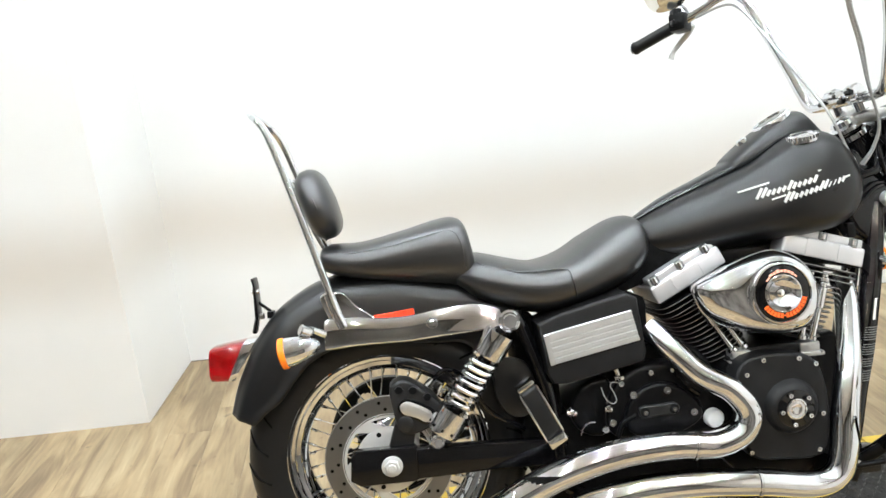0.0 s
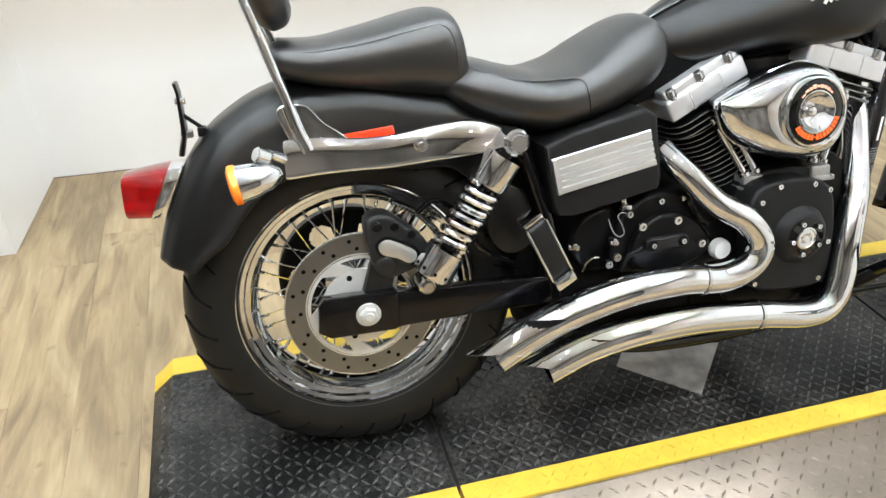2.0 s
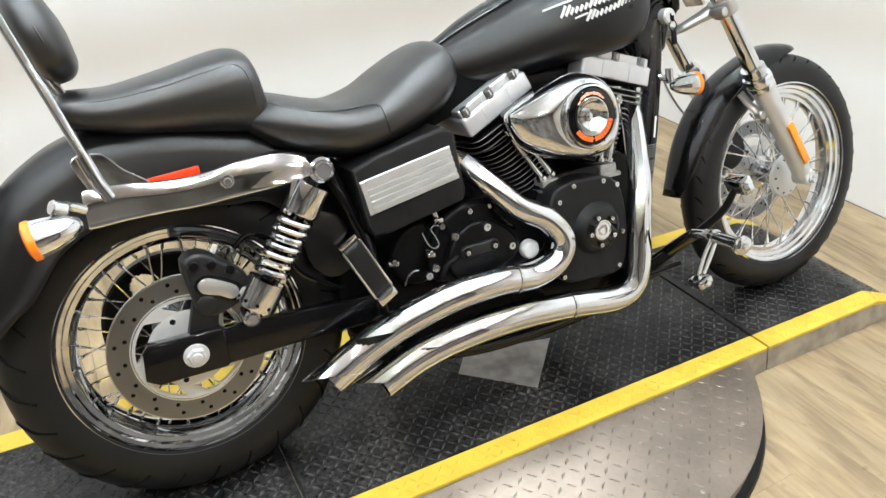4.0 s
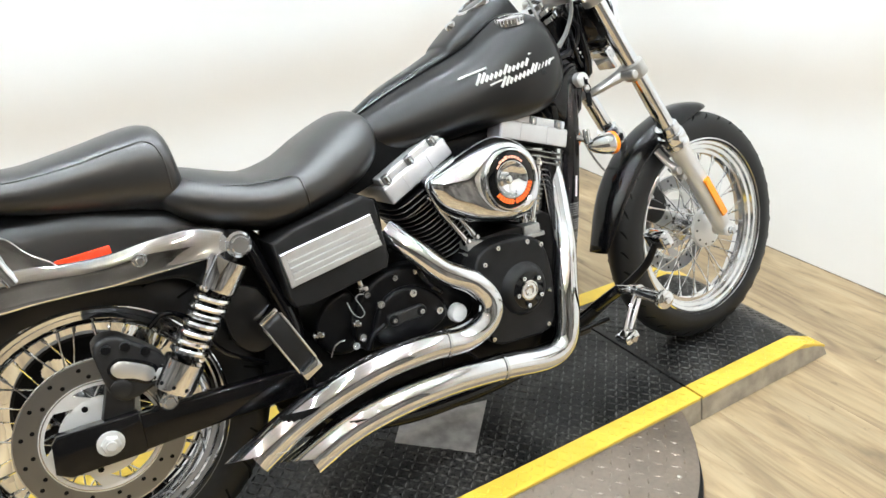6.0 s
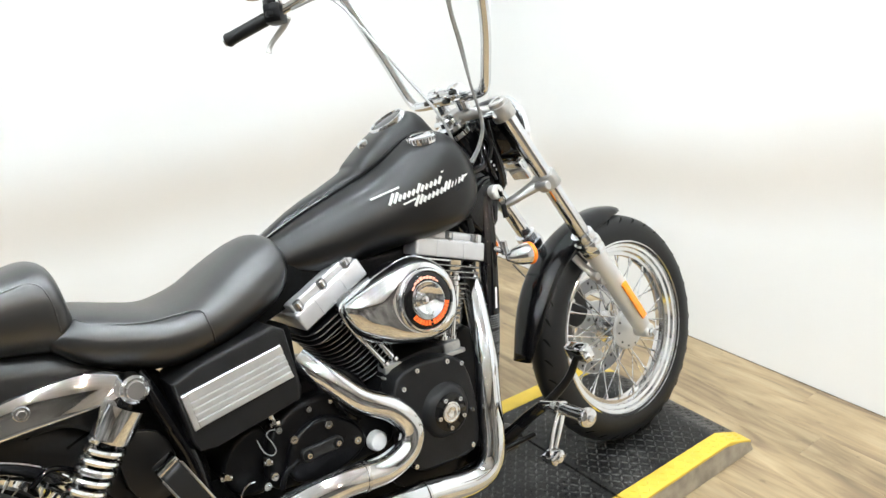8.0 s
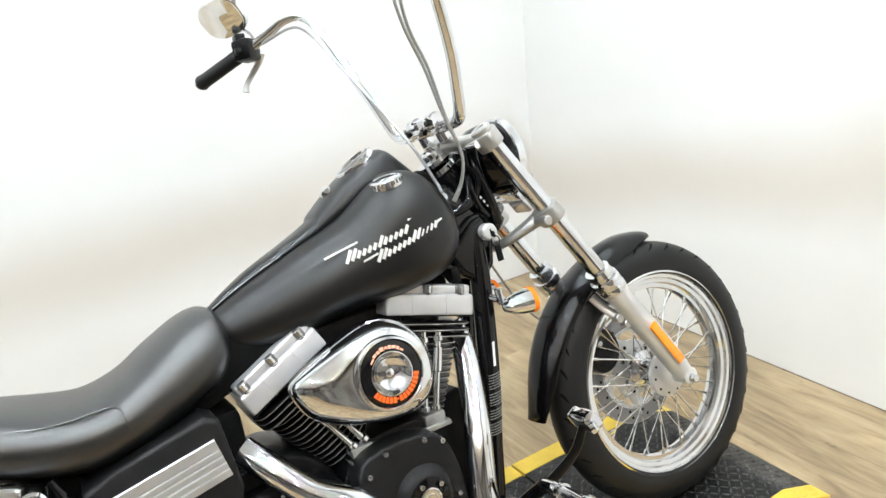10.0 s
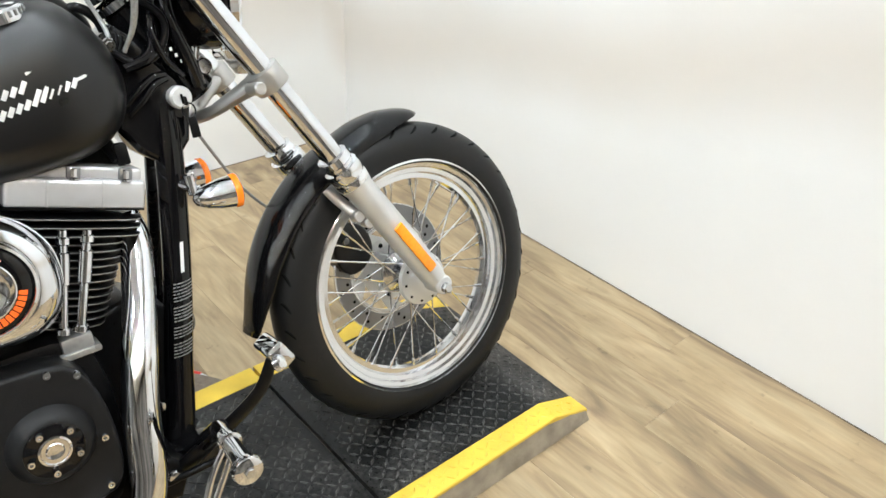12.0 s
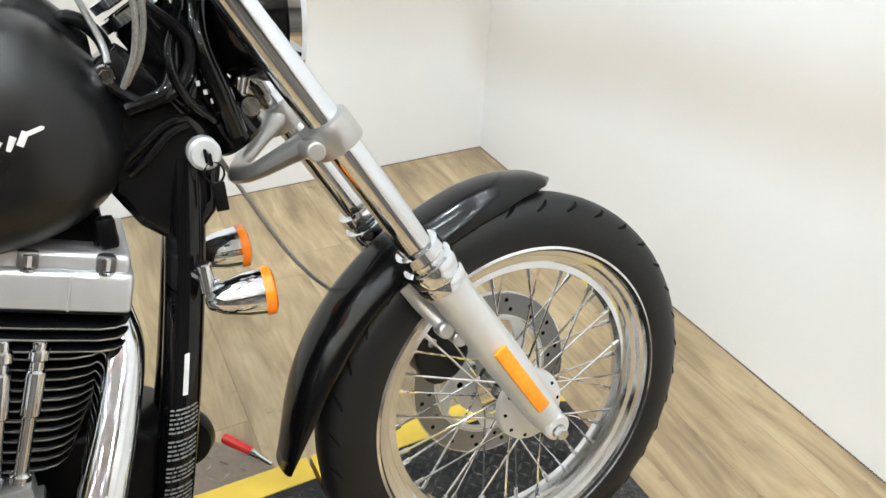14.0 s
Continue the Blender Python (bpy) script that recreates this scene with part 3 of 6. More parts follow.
def wheel(name, center, tyre_r, tyre_w, rim_r, rim_w, hub_r, hub_w, place, label, tread_n, deep=0.0018, metal=RIM, inner=0.18):
    """A laced wheel: rim with hub, tyre, spokes and nipples below it."""
    c = Vector(center)
    d = 0.030
    r, w0 = rim_r, rim_w
    half = [(r - 0.004, w0 + 0.003), (r, w0 + 0.001), (r + 0.001, w0 - 0.003), (r - 0.008, w0 - 0.004), (r - 0.010, w0 - 0.010), (r - 0.017, w0 - 0.012), (r - 0.020, w0 - 0.019),
            (r - 0.029, w0 - 0.021), (r - 0.033, w0 - 0.030), (r - 0.043, w0 * 0.30), (r - 0.046, 0.0)]
    prof = [(a, -y) for a, y in half] + half[-2::-1] + [(r - 0.004, 0.0), (r - 0.004, -w0 - 0.003)]
    rim = lathe(prof, c, (0, 1, 0), 96)
    root = part(name, moved(rim, place), metal, bike, label, 25)
    w = tyre_w / 2
    prof = []
    for k in range(25):
        a = math.pi * k / 24
        yy = -w * math.cos(a)
        rr = rim_r - 0.008 + (tyre_r - rim_r + 0.008) * math.sin(a) ** 0.72
        yy *= 0.80 + 0.20 * math.sin(a) ** 0.5 if k not in (0, 24) else 0.74
        prof.append((rr, yy))
    part("tyre", moved(lathe(prof, c, (0, 1, 0), 112), place), RUBBER, root, "black rubber tyre with worn tread")
    # tread grooves as thin dark bars on both shoulders, their shade put into the colour
    groove = []

    def tyre_line(q):
        """The tyre's radius at a share of its half width."""
        lo, hi = 0.0, math.pi / 2
        for _ in range(30):
            m = (lo + hi) / 2
            if math.cos(m) * (0.80 + 0.20 * math.sin(m) ** 0.5) > q:
                lo = m
            else:
                hi = m
        return rim_r - 0.008 + (tyre_r - rim_r + 0.008) * math.sin(lo) ** 0.72

    for k in range(tread_n):
        for s in (-1, 1):
            a0 = 2 * math.pi * (k + (0.5 if s > 0 else 0)) / tread_n
            pts = []
            for f in (0.0, 0.2, 0.4, 0.6, 0.8, 1.0):
                yy = s * w * (inner + ((0.86 if inner < 0.3 else 0.70) - inner) * f)
                q = min(abs(yy) / w, 0.97)
                rr = tyre_line(min(q, 0.95)) - deep * (1.0 if inner < 0.3 else 1.7)
                a = a0 + (0.20 * f * f - 0.06 * f) * (1.0 if inner < 0.3 else 0.45)
                pts.append(c + V(rr * math.cos(a), yy, rr * math.sin(a)))
            groove.append(sweep(pts, [q * deep / 0.0018 * (1.5 if inner < 0.3 else 1.25) for q in (0.0022, 0.0030, 0.0030, 0.0030, 0.0026, 0.0018)], 5, 2))
    part("tread_groove", moved(join(*groove), place), SHADEBLACK, root, "dark bars for the shade of the tread grooves")["kind"] = "stuff"
    hub = lathe([(0.012, -hub_w - 0.012), (0.02, -hub_w - 0.012), (0.024, -hub_w), (hub_r, -hub_w), (hub_r, -hub_w + 0.008), (hub_r * 0.62, -hub_w + 0.018), (hub_r * 0.5, 0),
                 (hub_r * 0.62, hub_w - 0.018), (hub_r, hub_w - 0.008), (hub_r, hub_w), (0.024, hub_w), (0.02, hub_w + 0.012), (0.012, hub_w + 0.012)], c, (0, 1, 0), 40)
    part("hub", moved(hub, place), CHROME_WORN, root, "polished wheel hub")
    n = 40
    for k in range(n):
        side = -1 if k % 2 else 1
        lean = 0.62 if (k // 2) % 2 else -0.62
        a = 2 * math.pi * k / n
        inner = c + V((hub_r - 0.006) * math.cos(a + lean), side * (hub_w - 0.003), (hub_r - 0.006) * math.sin(a + lean))
        outer = c + V((rim_r - 0.044) * math.cos(a), side * 0.008, (rim_r - 0.044) * math.sin(a))
        way = (outer - inner).normalized()
        part("spoke", moved(join(rod(inner, outer, 0.0018, seg=6), rod(outer - way * 0.016, outer, 0.0036, seg=6)), place), CHROME, root)
    return root


ID = Matrix.Identity(4)
rear = wheel("rear_wheel", RAX, 0.326, 0.160, 0.233, 0.060, 0.055, 0.052, ID, "chrome laced spoke rear wheel", 26, metal=CHROME)
front = wheel("front_wheel", FAX, 0.331, 0.104, 0.256, 0.042, 0.048, 0.038, STEER, "silver laced spoke front wheel", 36, 0.0020, inner=0.44)


def brake_disc(center, y, r, inner, place, root, n=16):
    c = Vector(center) + V(0, y, 0)
    d = [lathe([(inner, -0.0025), (r, -0.0025), (r, 0.0025), (inner, 0.0025), (inner, -0.0025)], c, (0, 1, 0), 72)]
    ob = part("brake_disc", moved(join(*d), place), STEEL, root, "drilled steel brake disc")
    arms = [lathe([(0.02, -0.005), (0.060, -0.006), (0.074, -0.003), (0.074, 0.004), (0.02, 0.004)], c, (0, 1, 0), 40), lathe([(inner - 0.007, -0.003), (inner + 0.003, -0.003), (inner + 0.003, 0.003), (inner - 0.007, 0.003), (inner - 0.007, -0.003)], c, (0, 1, 0), 60)]
    for k in range(5):
        rings = []
        for q in range(7):
            a = 2 * math.pi * k / 5 + 0.3 + radians(24) * q / 6
            rings.append([c + V(rr * math.cos(a + tw), y, rr * math.sin(a + tw)) for rr, tw, y in ((0.070, 0, -0.0028), (inner - 0.004, 0.42, -0.0028), (inner - 0.004, 0.42, 0.0028), (0.070, 0, 0.0028))])
        arms.append(loft(rings))
    part("disc_rim", moved(join(*[lathe([(rr - 0.0012, -0.0032), (rr + 0.0012, -0.0032), (rr + 0.0012, 0.0032), (rr - 0.0012, 0.0032), (rr - 0.0012, -0.0032)], c, (0, 1, 0), 72) for rr in (r, inner)]), place), CHROME_WORN, root, "bright disc edge")
    part("disc_carrier", moved(join(*arms), place), ALLOY, root, "pale alloy disc carrier")
    for k in range(5):
        a = 2 * math.pi * k / 5
        q = c + V(0.047 * math.cos(a), -0.005, 0.047 * math.sin(a))
        part("carrier_bolt", moved(rod(q, q - V(0, 0.006, 0), 0.0065, seg=10), place), CHROME_WORN, root)
    # holes are dark plugs, the shade inside them given as colour
    holes = [rod(c + V(0.062 * math.cos(a), -0.0068, 0.062 * math.sin(a)), c + V(0.062 * math.cos(a), -0.004, 0.062 * math.sin(a)), 0.0055, seg=10) for a in (2 * math.pi * (k + 0.5) / 5 for k in range(5))]
    for k in range(n):
        for da, fr in ((0.0, 0.30), (0.10, 0.68)):
            a = 2 * math.pi * k / n + da
            q = c + V((inner + (r - inner) * fr) * math.cos(a), 0, (inner + (r - inner) * fr) * math.sin(a))
            holes.append(rod(q - V(0, 0.0032, 0), q + V(0, 0.0032, 0), 0.0040, seg=10))
    part("drill_hole", moved(join(*holes), place), SHADEBLACK, root)["kind"] = "stuff"
    return ob


brake_disc(RAX, -0.088, 0.143, 0.102, ID, rear)
brake_disc(FAX, 0.072, 0.146, 0.105, STEER, front)
pulley = bmesh.new()
grid = [[pulley.verts.new((rr * math.cos(2 * math.pi * k / 160), 0.098, 0.322 + rr * math.sin(2 * math.pi * k / 160))) for k in range(160)] for rr in [0.03 + 0.0038 * q for q in range(31)]]
for q in range(30):
    for k in range(160):
        a, rr = 2 * math.pi * (k + 0.5) / 160, 0.03 + 0.0038 * (q + 0.5)
        if all(math.hypot(rr * math.cos(a) - 0.098 * math.cos(s * 1.0472), rr * math.sin(a) - 0.098 * math.sin(s * 1.0472)) > 0.026 for s in range(6)):
            pulley.faces.new((grid[q][k], grid[q][(k + 1) % 160], grid[q + 1][(k + 1) % 160], grid[q + 1][k]))
bmesh.ops.delete(pulley, geom=[v for v in pulley.verts if not v.link_faces], context="VERTS")
pl = part("belt_pulley", pulley, BLACK, rear, "black belt pulley with round openings")
pl.modifiers.new("thickness", "SOLIDIFY").thickness = 0.008
part("drive_belt", lathe([(0.140, 0.085), (0.146, 0.085), (0.146, 0.111), (0.140, 0.111), (0.140, 0.085)], RAX, (0, 1, 0), 72), RUBBER, rear, "black toothed belt")
steered("hub_cap", lathe([(0.001, -0.056), (0.044, -0.056), (0.057, -0.051), (0.059, -0.042), (0.03, -0.038)], FAX, (0, 1, 0), 40, True), ALLOY, front, "drilled satin alloy hub flange")
dots = []
for k in range(10):
    a = 2 * math.pi * k / 10
    q = FAX + V(0.048 * math.cos(a), -0.053, 0.048 * math.sin(a))
    dots.append(rod(q, q - V(0, 0.0025, 0), 0.0032, seg=8))
steered("flange_hole", join(*dots), SHADEBLACK, front)["kind"] = "stuff"
trimming[0] = True


def fender(name, center, line, half, skirt, place, label, crown=0.0):
    """An arched mudguard over a line of (x, z), its skirts turned towards the wheel's centre; crown: height of the raised middle band."""
    pts = spline([V(x, 0, z) for x, z in line], 6)
    n = len(pts)
    rings = []
    for i, p in enumerate(pts):
        f = i / (n - 1) * (len(skirt) - 1)
        k = min(int(f), len(skirt) - 2)
        s = skirt[k] + (skirt[k + 1] - skirt[k]) * (f - k)
        fw = i / (n - 1) * (len(half) - 1)
        k = min(int(fw), len(half) - 2)
        h = half[k] + (half[k + 1] - half[k]) * (fw - k)
        inn = (Vector(center) - p).normalized()
        q = min(1.0, s / 0.085)
        c = crown
        sec = [(-h * 1.03, s), (-h * 1.045, s - 0.004), (-h * 1.045, s - 0.009), (-h * 1.02, s - 0.013) if c else (-h * 1.02, s * 0.8), (-h, s * 0.72), (-h * 0.99, 0.05 * q + c), (-h * 0.94, 0.027 * q + c), (-h * 0.84, 0.016 * q + c), (-h * 0.74, 0.010 * q + c), (-h * 0.66, 0.008 * q + 0.4 * c), (-h * 0.60, 0.006 * q), (-h * 0.4, 0.002 * q), (0, 0)]
        if not c:
            sec = [(-h * math.sin(radians(7.5 * m)) ** 0.8, s * (1 - math.cos(radians(7.5 * m)))) for m in range(12, -1, -1)]
        sec += [(-y, d) for y, d in sec[-2::-1]]
        rings.append([p + V(0, y, 0) + inn * d for y, d in sec])
    bm = loft(rings, closed=False, caps=False)
    ob = part(name, moved(bm, place), SHEEN if place is STEER else DENIM, bike, label, 60)
    so = ob.modifiers.new("thickness", "SOLIDIFY")
    so.thickness, so.offset = 0.004, -1
    return ob


fender("rear_fender", RAX, [(-0.350, 0.455), (-0.338, 0.502), (-0.320, 0.547), (-0.277, 0.631), (-0.222, 0.690), (-0.13, 0.737), (0.0, 0.752), (0.12, 0.735), (0.24, 0.70), (0.31, 0.62)],
       [0.098, 0.102, 0.104, 0.104, 0.1, 0.095], [0.065, 0.10, 0.13, 0.145, 0.155, 0.155, 0.12], ID, "satin black rear fender with a raised middle band", 0.007)
fender("front_fender", FAX, [(1.724, 0.673), (1.69, 0.687), (1.64, 0.6925), (1.60, 0.690), (1.55, 0.678), (1.45, 0.636), (1.36, 0.565), (1.295, 0.47), (1.257, 0.345)],
       [0.008, 0.034, 0.046, 0.051, 0.054, 0.055, 0.055, 0.055, 0.055, 0.054, 0.053, 0.048, 0.034], [0.004, 0.014, 0.024, 0.033, 0.040, 0.043, 0.044, 0.044, 0.044, 0.042, 0.038, 0.028, 0.008], STEER, "satin black front fender")


def blob(name, stations, material, label, n=28, parent=bike, sharp=60, steps=5):
    """A padded or pressed body: stations of x, low z, high z, half width, squareness, and where its widest line lies."""
    cols = list(zip(*stations))
    lines = [spline([V(x, v, 0) for x, v in zip(cols[0], col)], steps) for col in cols[1:]]
    rings = []
    for i in range(len(lines[0])):
        x = lines[0][i].x
        lo, hi, hw, e, mid = (ln[i].y for ln in lines)
        zc = lo + (hi - lo) * mid
        ring = []
        for k in range(n):
            a = 2 * math.pi * k / n
            c, s = math.cos(a), math.sin(a)
            y = hw * math.copysign(abs(c) ** (2 / e), c)
            h = (hi - zc) if s > 0 else (zc - lo)
            ring.append((x, y, zc + h * math.copysign(abs(s) ** (2 / e), s)))
        rings.append(ring)
    return part(name, loft(rings), material, parent, label, sharp)


tank = blob("fuel_tank", [(0.585, 0.745, 0.783, 0.028, 2.2, 0.5), (0.62, 0.722, 0.808, 0.060, 2.2, 0.45), (0.70, 0.714, 0.847, 0.097, 2.4, 0.42), (0.80, 0.718, 0.888, 0.128, 2.4, 0.42),
                          (0.90, 0.730, 0.928, 0.150, 2.5, 0.42), (1.0, 0.742, 0.981, 0.164, 3.7, 0.42), (1.075, 0.752, 0.983, 0.160, 3.5, 0.45), (1.125, 0.772, 0.944, 0.134, 2.5, 0.48),
                          (1.148, 0.80, 0.905, 0.090, 2.2, 0.5), (1.158, 0.83, 0.875, 0.045, 2.0, 0.5)], DENIM, "satin black teardrop fuel tank", 40)
blob("dash_console", [(0.60, 0.764, 0.801, 0.018, 2.6, 0.5), (0.70, 0.813, 0.857, 0.028, 2.8, 0.5), (0.80, 0.849, 0.897, 0.040, 2.8, 0.5), (0.865, 0.877, 0.925, 0.048, 2.8, 0.5), (0.882, 0.892, 0.942, 0.055, 2.8, 0.5), (0.95, 0.915, 0.992, 0.064, 3.2, 0.4),
                      (1.02, 0.92, 1.030, 0.066, 3.2, 0.4), (1.055, 0.92, 1.036, 0.062, 3.0, 0.4), (1.09, 0.91, 1.005, 0.054, 2.8, 0.4), (1.14, 0.89, 0.950, 0.03, 2.4, 0.4)], DENIM, "black tank console")
tilt = V(-0.50, 0, 0.866).normalized()
DIAL = V(1.000, 0, 1.019)
speedo = part("speedometer", lathe([(0.047, -0.010), (0.048, 0.001), (0.045, 0.006), (0.041, 0.006), (0.040, 0.002)], DIAL, tilt, 40), CHROME, bike, "chrome speedometer ring")
part("glass", lathe([(0.001, 0.005), (0.03, 0.004), (0.0405, 0.002)], DIAL, tilt, 32, True), GLOSS, speedo, "dark dial glass")
part("dash_switch", lathe([(0.013, -0.014), (0.014, 0.001), (0.012, 0.004), (0.007, 0.005), (0.001, 0.005)], (0.920, -0.004, 0.977), tilt, 28, True), CHROME, bike, "chrome console knob")
for s in (-1, 1):
    ax = V(-0.16, s * 0.17, 0.95).normalized()
    o = V(1.008, -0.008 + s * 0.110, 0.973)
    cap = part("fuel_cap" if s < 0 else "fuel_gauge", lathe([(0.0325, -0.014), (0.0325, 0.000), (0.030, 0.0025), (0.026, 0.003), (0.024, 0.0015), (0.012, 0.003), (0.001, 0.0035)], o, ax, 36, True), CHROME, bike, "chrome filler cap")
    xa = ax.orthogonal().normalized()
    ya = ax.cross(xa)
    part("knurl", join(*[rod(o + (xa * math.cos(a) + ya * math.sin(a)) * 0.0325 - ax * 0.008, o + (xa * math.cos(a) + ya * math.sin(a)) * 0.0325 + ax * 0.000, 0.0022, seg=6) for a in (2 * math.pi * k / 24 for k in range(24))]), CHROME, cap)

# seat: passenger pad and rider's saddle
PILLION = [(-0.128, 0.770, 0.795, 0.07, 2.6, 0.5), (-0.118, 0.752, 0.814, 0.10, 2.8, 0.5), (-0.04, 0.728, 0.814, 0.118, 2.9, 0.55), (0.05, 0.714, 0.832, 0.126, 2.9, 0.6),
                        (0.13, 0.702, 0.852, 0.13, 2.9, 0.62), (0.175, 0.694, 0.857, 0.132, 2.9, 0.62), (0.200, 0.694, 0.840, 0.128, 2.8, 0.6), (0.213, 0.712, 0.785, 0.11, 2.6, 0.5)]
pillion = blob("passenger_seat", PILLION, LEATHER, "black leather passenger pad")
RIDER = [(0.17, 0.70, 0.755, 0.11, 2.4, 0.5), (0.22, 0.662, 0.768, 0.142, 2.6, 0.5), (0.30, 0.632, 0.748, 0.160, 2.7, 0.55), (0.37, 0.620, 0.735, 0.166, 2.7, 0.6), (0.44, 0.628, 0.752, 0.160, 2.5, 0.55),
                    (0.50, 0.640, 0.786, 0.148, 2.4, 0.5), (0.56, 0.660, 0.815, 0.134, 2.3, 0.48), (0.60, 0.682, 0.824, 0.122, 2.3, 0.48), (0.625, 0.706, 0.816, 0.104, 2.2, 0.5), (0.64, 0.735, 0.79, 0.06, 2.0, 0.5)]
saddle = blob("rider_seat", RIDER, LEATHER, "black leather rider seat")

def pad_side(stations, x, z):
    """The right side of a padded body at a place."""
    cols = list(zip(*stations))
    lo, hi, w, e, mid = (float(np.interp(x, cols[0], c)) for c in cols[1:])
    zc = lo + (hi - lo) * mid
    hgt = (hi - zc) if z > zc else (zc - lo)
    return -w * (1 - min(abs(z - zc) / hgt, 0.97) ** e) ** (1 / e)


def seam(stations, line, r=0.0016):
    pts = [V(p.x, pad_side(stations, p.x, p.y) - 0.0004, p.y) for p in spline([V(x, z, 0) for x, z in line], 6)]
    return sweep(pts, r, 6, smooth=False)


part("seat_seam", seam(RIDER, [(0.183, 0.772), (0.24, 0.742), (0.30, 0.728), (0.36, 0.723), (0.418, 0.724), (0.428, 0.70), (0.436, 0.66)]), LEATHER, saddle)
part("pad_seam", seam(PILLION, [(-0.11, 0.796), (-0.045, 0.796), (0.035, 0.806), (0.11, 0.822), (0.165, 0.829), (0.185, 0.80), (0.19, 0.74)]), LEATHER, pillion)

# backrest with bar
bar = [V(-0.085, -0.149, 0.645), V(-0.111, -0.142, 0.73), V(-0.152, -0.124, 0.862), V(-0.190, -0.112, 0.985), V(-0.220, -0.10, 1.076), V(-0.246, -0.07, 1.112), V(-0.266, 0, 1.130)]
loop = bar + [V(p.x, -p.y, p.z) for p in bar[-2::-1]]
sissy = part("sissy_bar", sweep(loop, 0.0085, 12, 6), CHROME, bike, "chrome sissy bar")
part("sissy_plate", prism(rounded([(-0.190, 0.955), (-0.172, 0.955), (-0.105, 0.80), (-0.118, 0.79)], 3), -0.05, 0.05, 0.002), CHROME, sissy)
for s in (-1, 1):
    part("bar_foot", prism(rounded([(-0.128, 0.700), (-0.118, 0.716), (-0.085, 0.716), (-0.070, 0.706), (-0.052, 0.684), (-0.020, 0.660), (0.0, 0.630), (-0.05, 0.615), (-0.095, 0.615), (-0.108, 0.650)], 3), *((-0.146, -0.139) if s < 0 else (0.139, 0.146)), 0.0025, 3), CHROME, sissy, "flat chrome bar foot")
    part("foot_lug", sweep([V(-0.083, s * 0.150, 0.640), V(-0.098, s * 0.150, 0.675), V(-0.109, s * 0.148, 0.715)], 0.0115, 12, flat=0.7), CHROME, sissy, "chrome bar sleeve")
pad_rings = []
for k in range(13):
    t = -1 + 2 * k / 12
    r = (1 - abs(t) ** 2.6) ** 0.5 if abs(t) < 1 else 0.03
    r = max(r, 0.05)
    c = V(-0.128, 0, 0.910)
    up = V(-0.30, 0, 0.954)
    fw = V(0.954, 0, 0.30)
    hh = 0.085
    ring = []
    for j in range(28):
        a = 2 * math.pi * j / 28
        ca, sa = math.cos(a), math.sin(a)
        ring.append(c + fw * (0.041 * t) + up * (hh * (0.72 + 0.28 * r) * math.copysign(abs(sa) ** 0.8, sa) * (r ** 0.5)) + V(0, 0.115 * (0.72 + 0.28 * r) * math.copysign(abs(ca) ** 0.8, ca) * (r ** 0.5), 0))
    pad_rings.append(ring)
part("backrest_pad", loft(pad_rings), LEATHER, bike, "black leather backrest pad", 60)
part("pad_piping", sweep([V(-0.126, 0.113 * math.cos(a), 0.910) + V(-0.30, 0, 0.954) * 0.079 * math.sin(a) for a in (2 * math.pi * k / 24 for k in range(25))], 0.003, 6, 2), LEATHER, bike)

# fender struts, docking bracket, side reflector
for s in (-1, 1):
    rings = []
    for p in spline([V(-0.124, 0.600, 0.648), V(-0.118, 0.595, 0.660), V(-0.06, 0.599, 0.660), V(0.0, 0.600, 0.654), V(0.06, 0.600, 0.655), V(0.13, 0.605, 0.666), V(0.20, 0.609, 0.669), V(0.245, 0.614, 0.660), V(0.268, 0.624, 0.648)], 5):
        ring = []
        for k in range(28):
            a = 2 * math.pi * k / 28
            ca, sa = math.cos(a), math.sin(a)
            ring.append((p.x, s * (0.1435 + 0.0035 * math.cos(8.0 * (p.x - 0.07)) + (0.004 + 0.05 * max(p.x - 0.12, 0)) * -sa) + 0.0105 * math.copysign(abs(ca) ** 0.45, ca), (p.y + p.z) / 2 + (p.z - p.y) / 2 * math.copysign(abs(sa) ** 0.45, sa)))
        rings.append(ring)
    strut = part("fender_strut", loft(rings), CHROME, bike, "polished chrome fender strut", 50)
    yy = -0.1585 if s < 0 else 0.1585
    for bx, bz in ((0.106, 0.637),):
        part("strut_bolt", join(rod((bx, yy + 0.006 * -s, bz), (bx, yy + 0.004 * s, bz), 0.0125, seg=20), rod((bx, yy, bz), (bx, yy + 0.009 * s, bz), 0.0075, seg=6)), CHROME_WORN, strut, "chrome bolt")
part("side_reflector", box((0.026, -0.110, 0.652), (0.090, 0.008, 0.017), 0.003, Matrix.Rotation(radians(-6), 4, "Y")), REDREFLEX, bike, "red side reflector")

# tail lamp and plate bracket
def lamp_ring(f, q=1.0):
    """A rounded four-sided outline between the slanted base (f 0) and the lens face (f 1)."""
    ring = []
    for k in range(32):
        a = 2 * math.pi * k / 32
        cs, sn = math.cos(a), math.sin(a)
        y = (0.052 - 0.008 * f) * q * math.copysign(abs(cs) ** 0.5, cs)
        u = 0.5 + 0.5 * q * math.copysign(abs(sn) ** 0.5, sn)
        base = V(-0.353, y, 0.519).lerp(V(-0.311, y, 0.611), u)
        tip = V(-0.392, y, 0.521).lerp(V(-0.391, y, 0.598), u)
        ring.append(base.lerp(tip, f))
    return ring


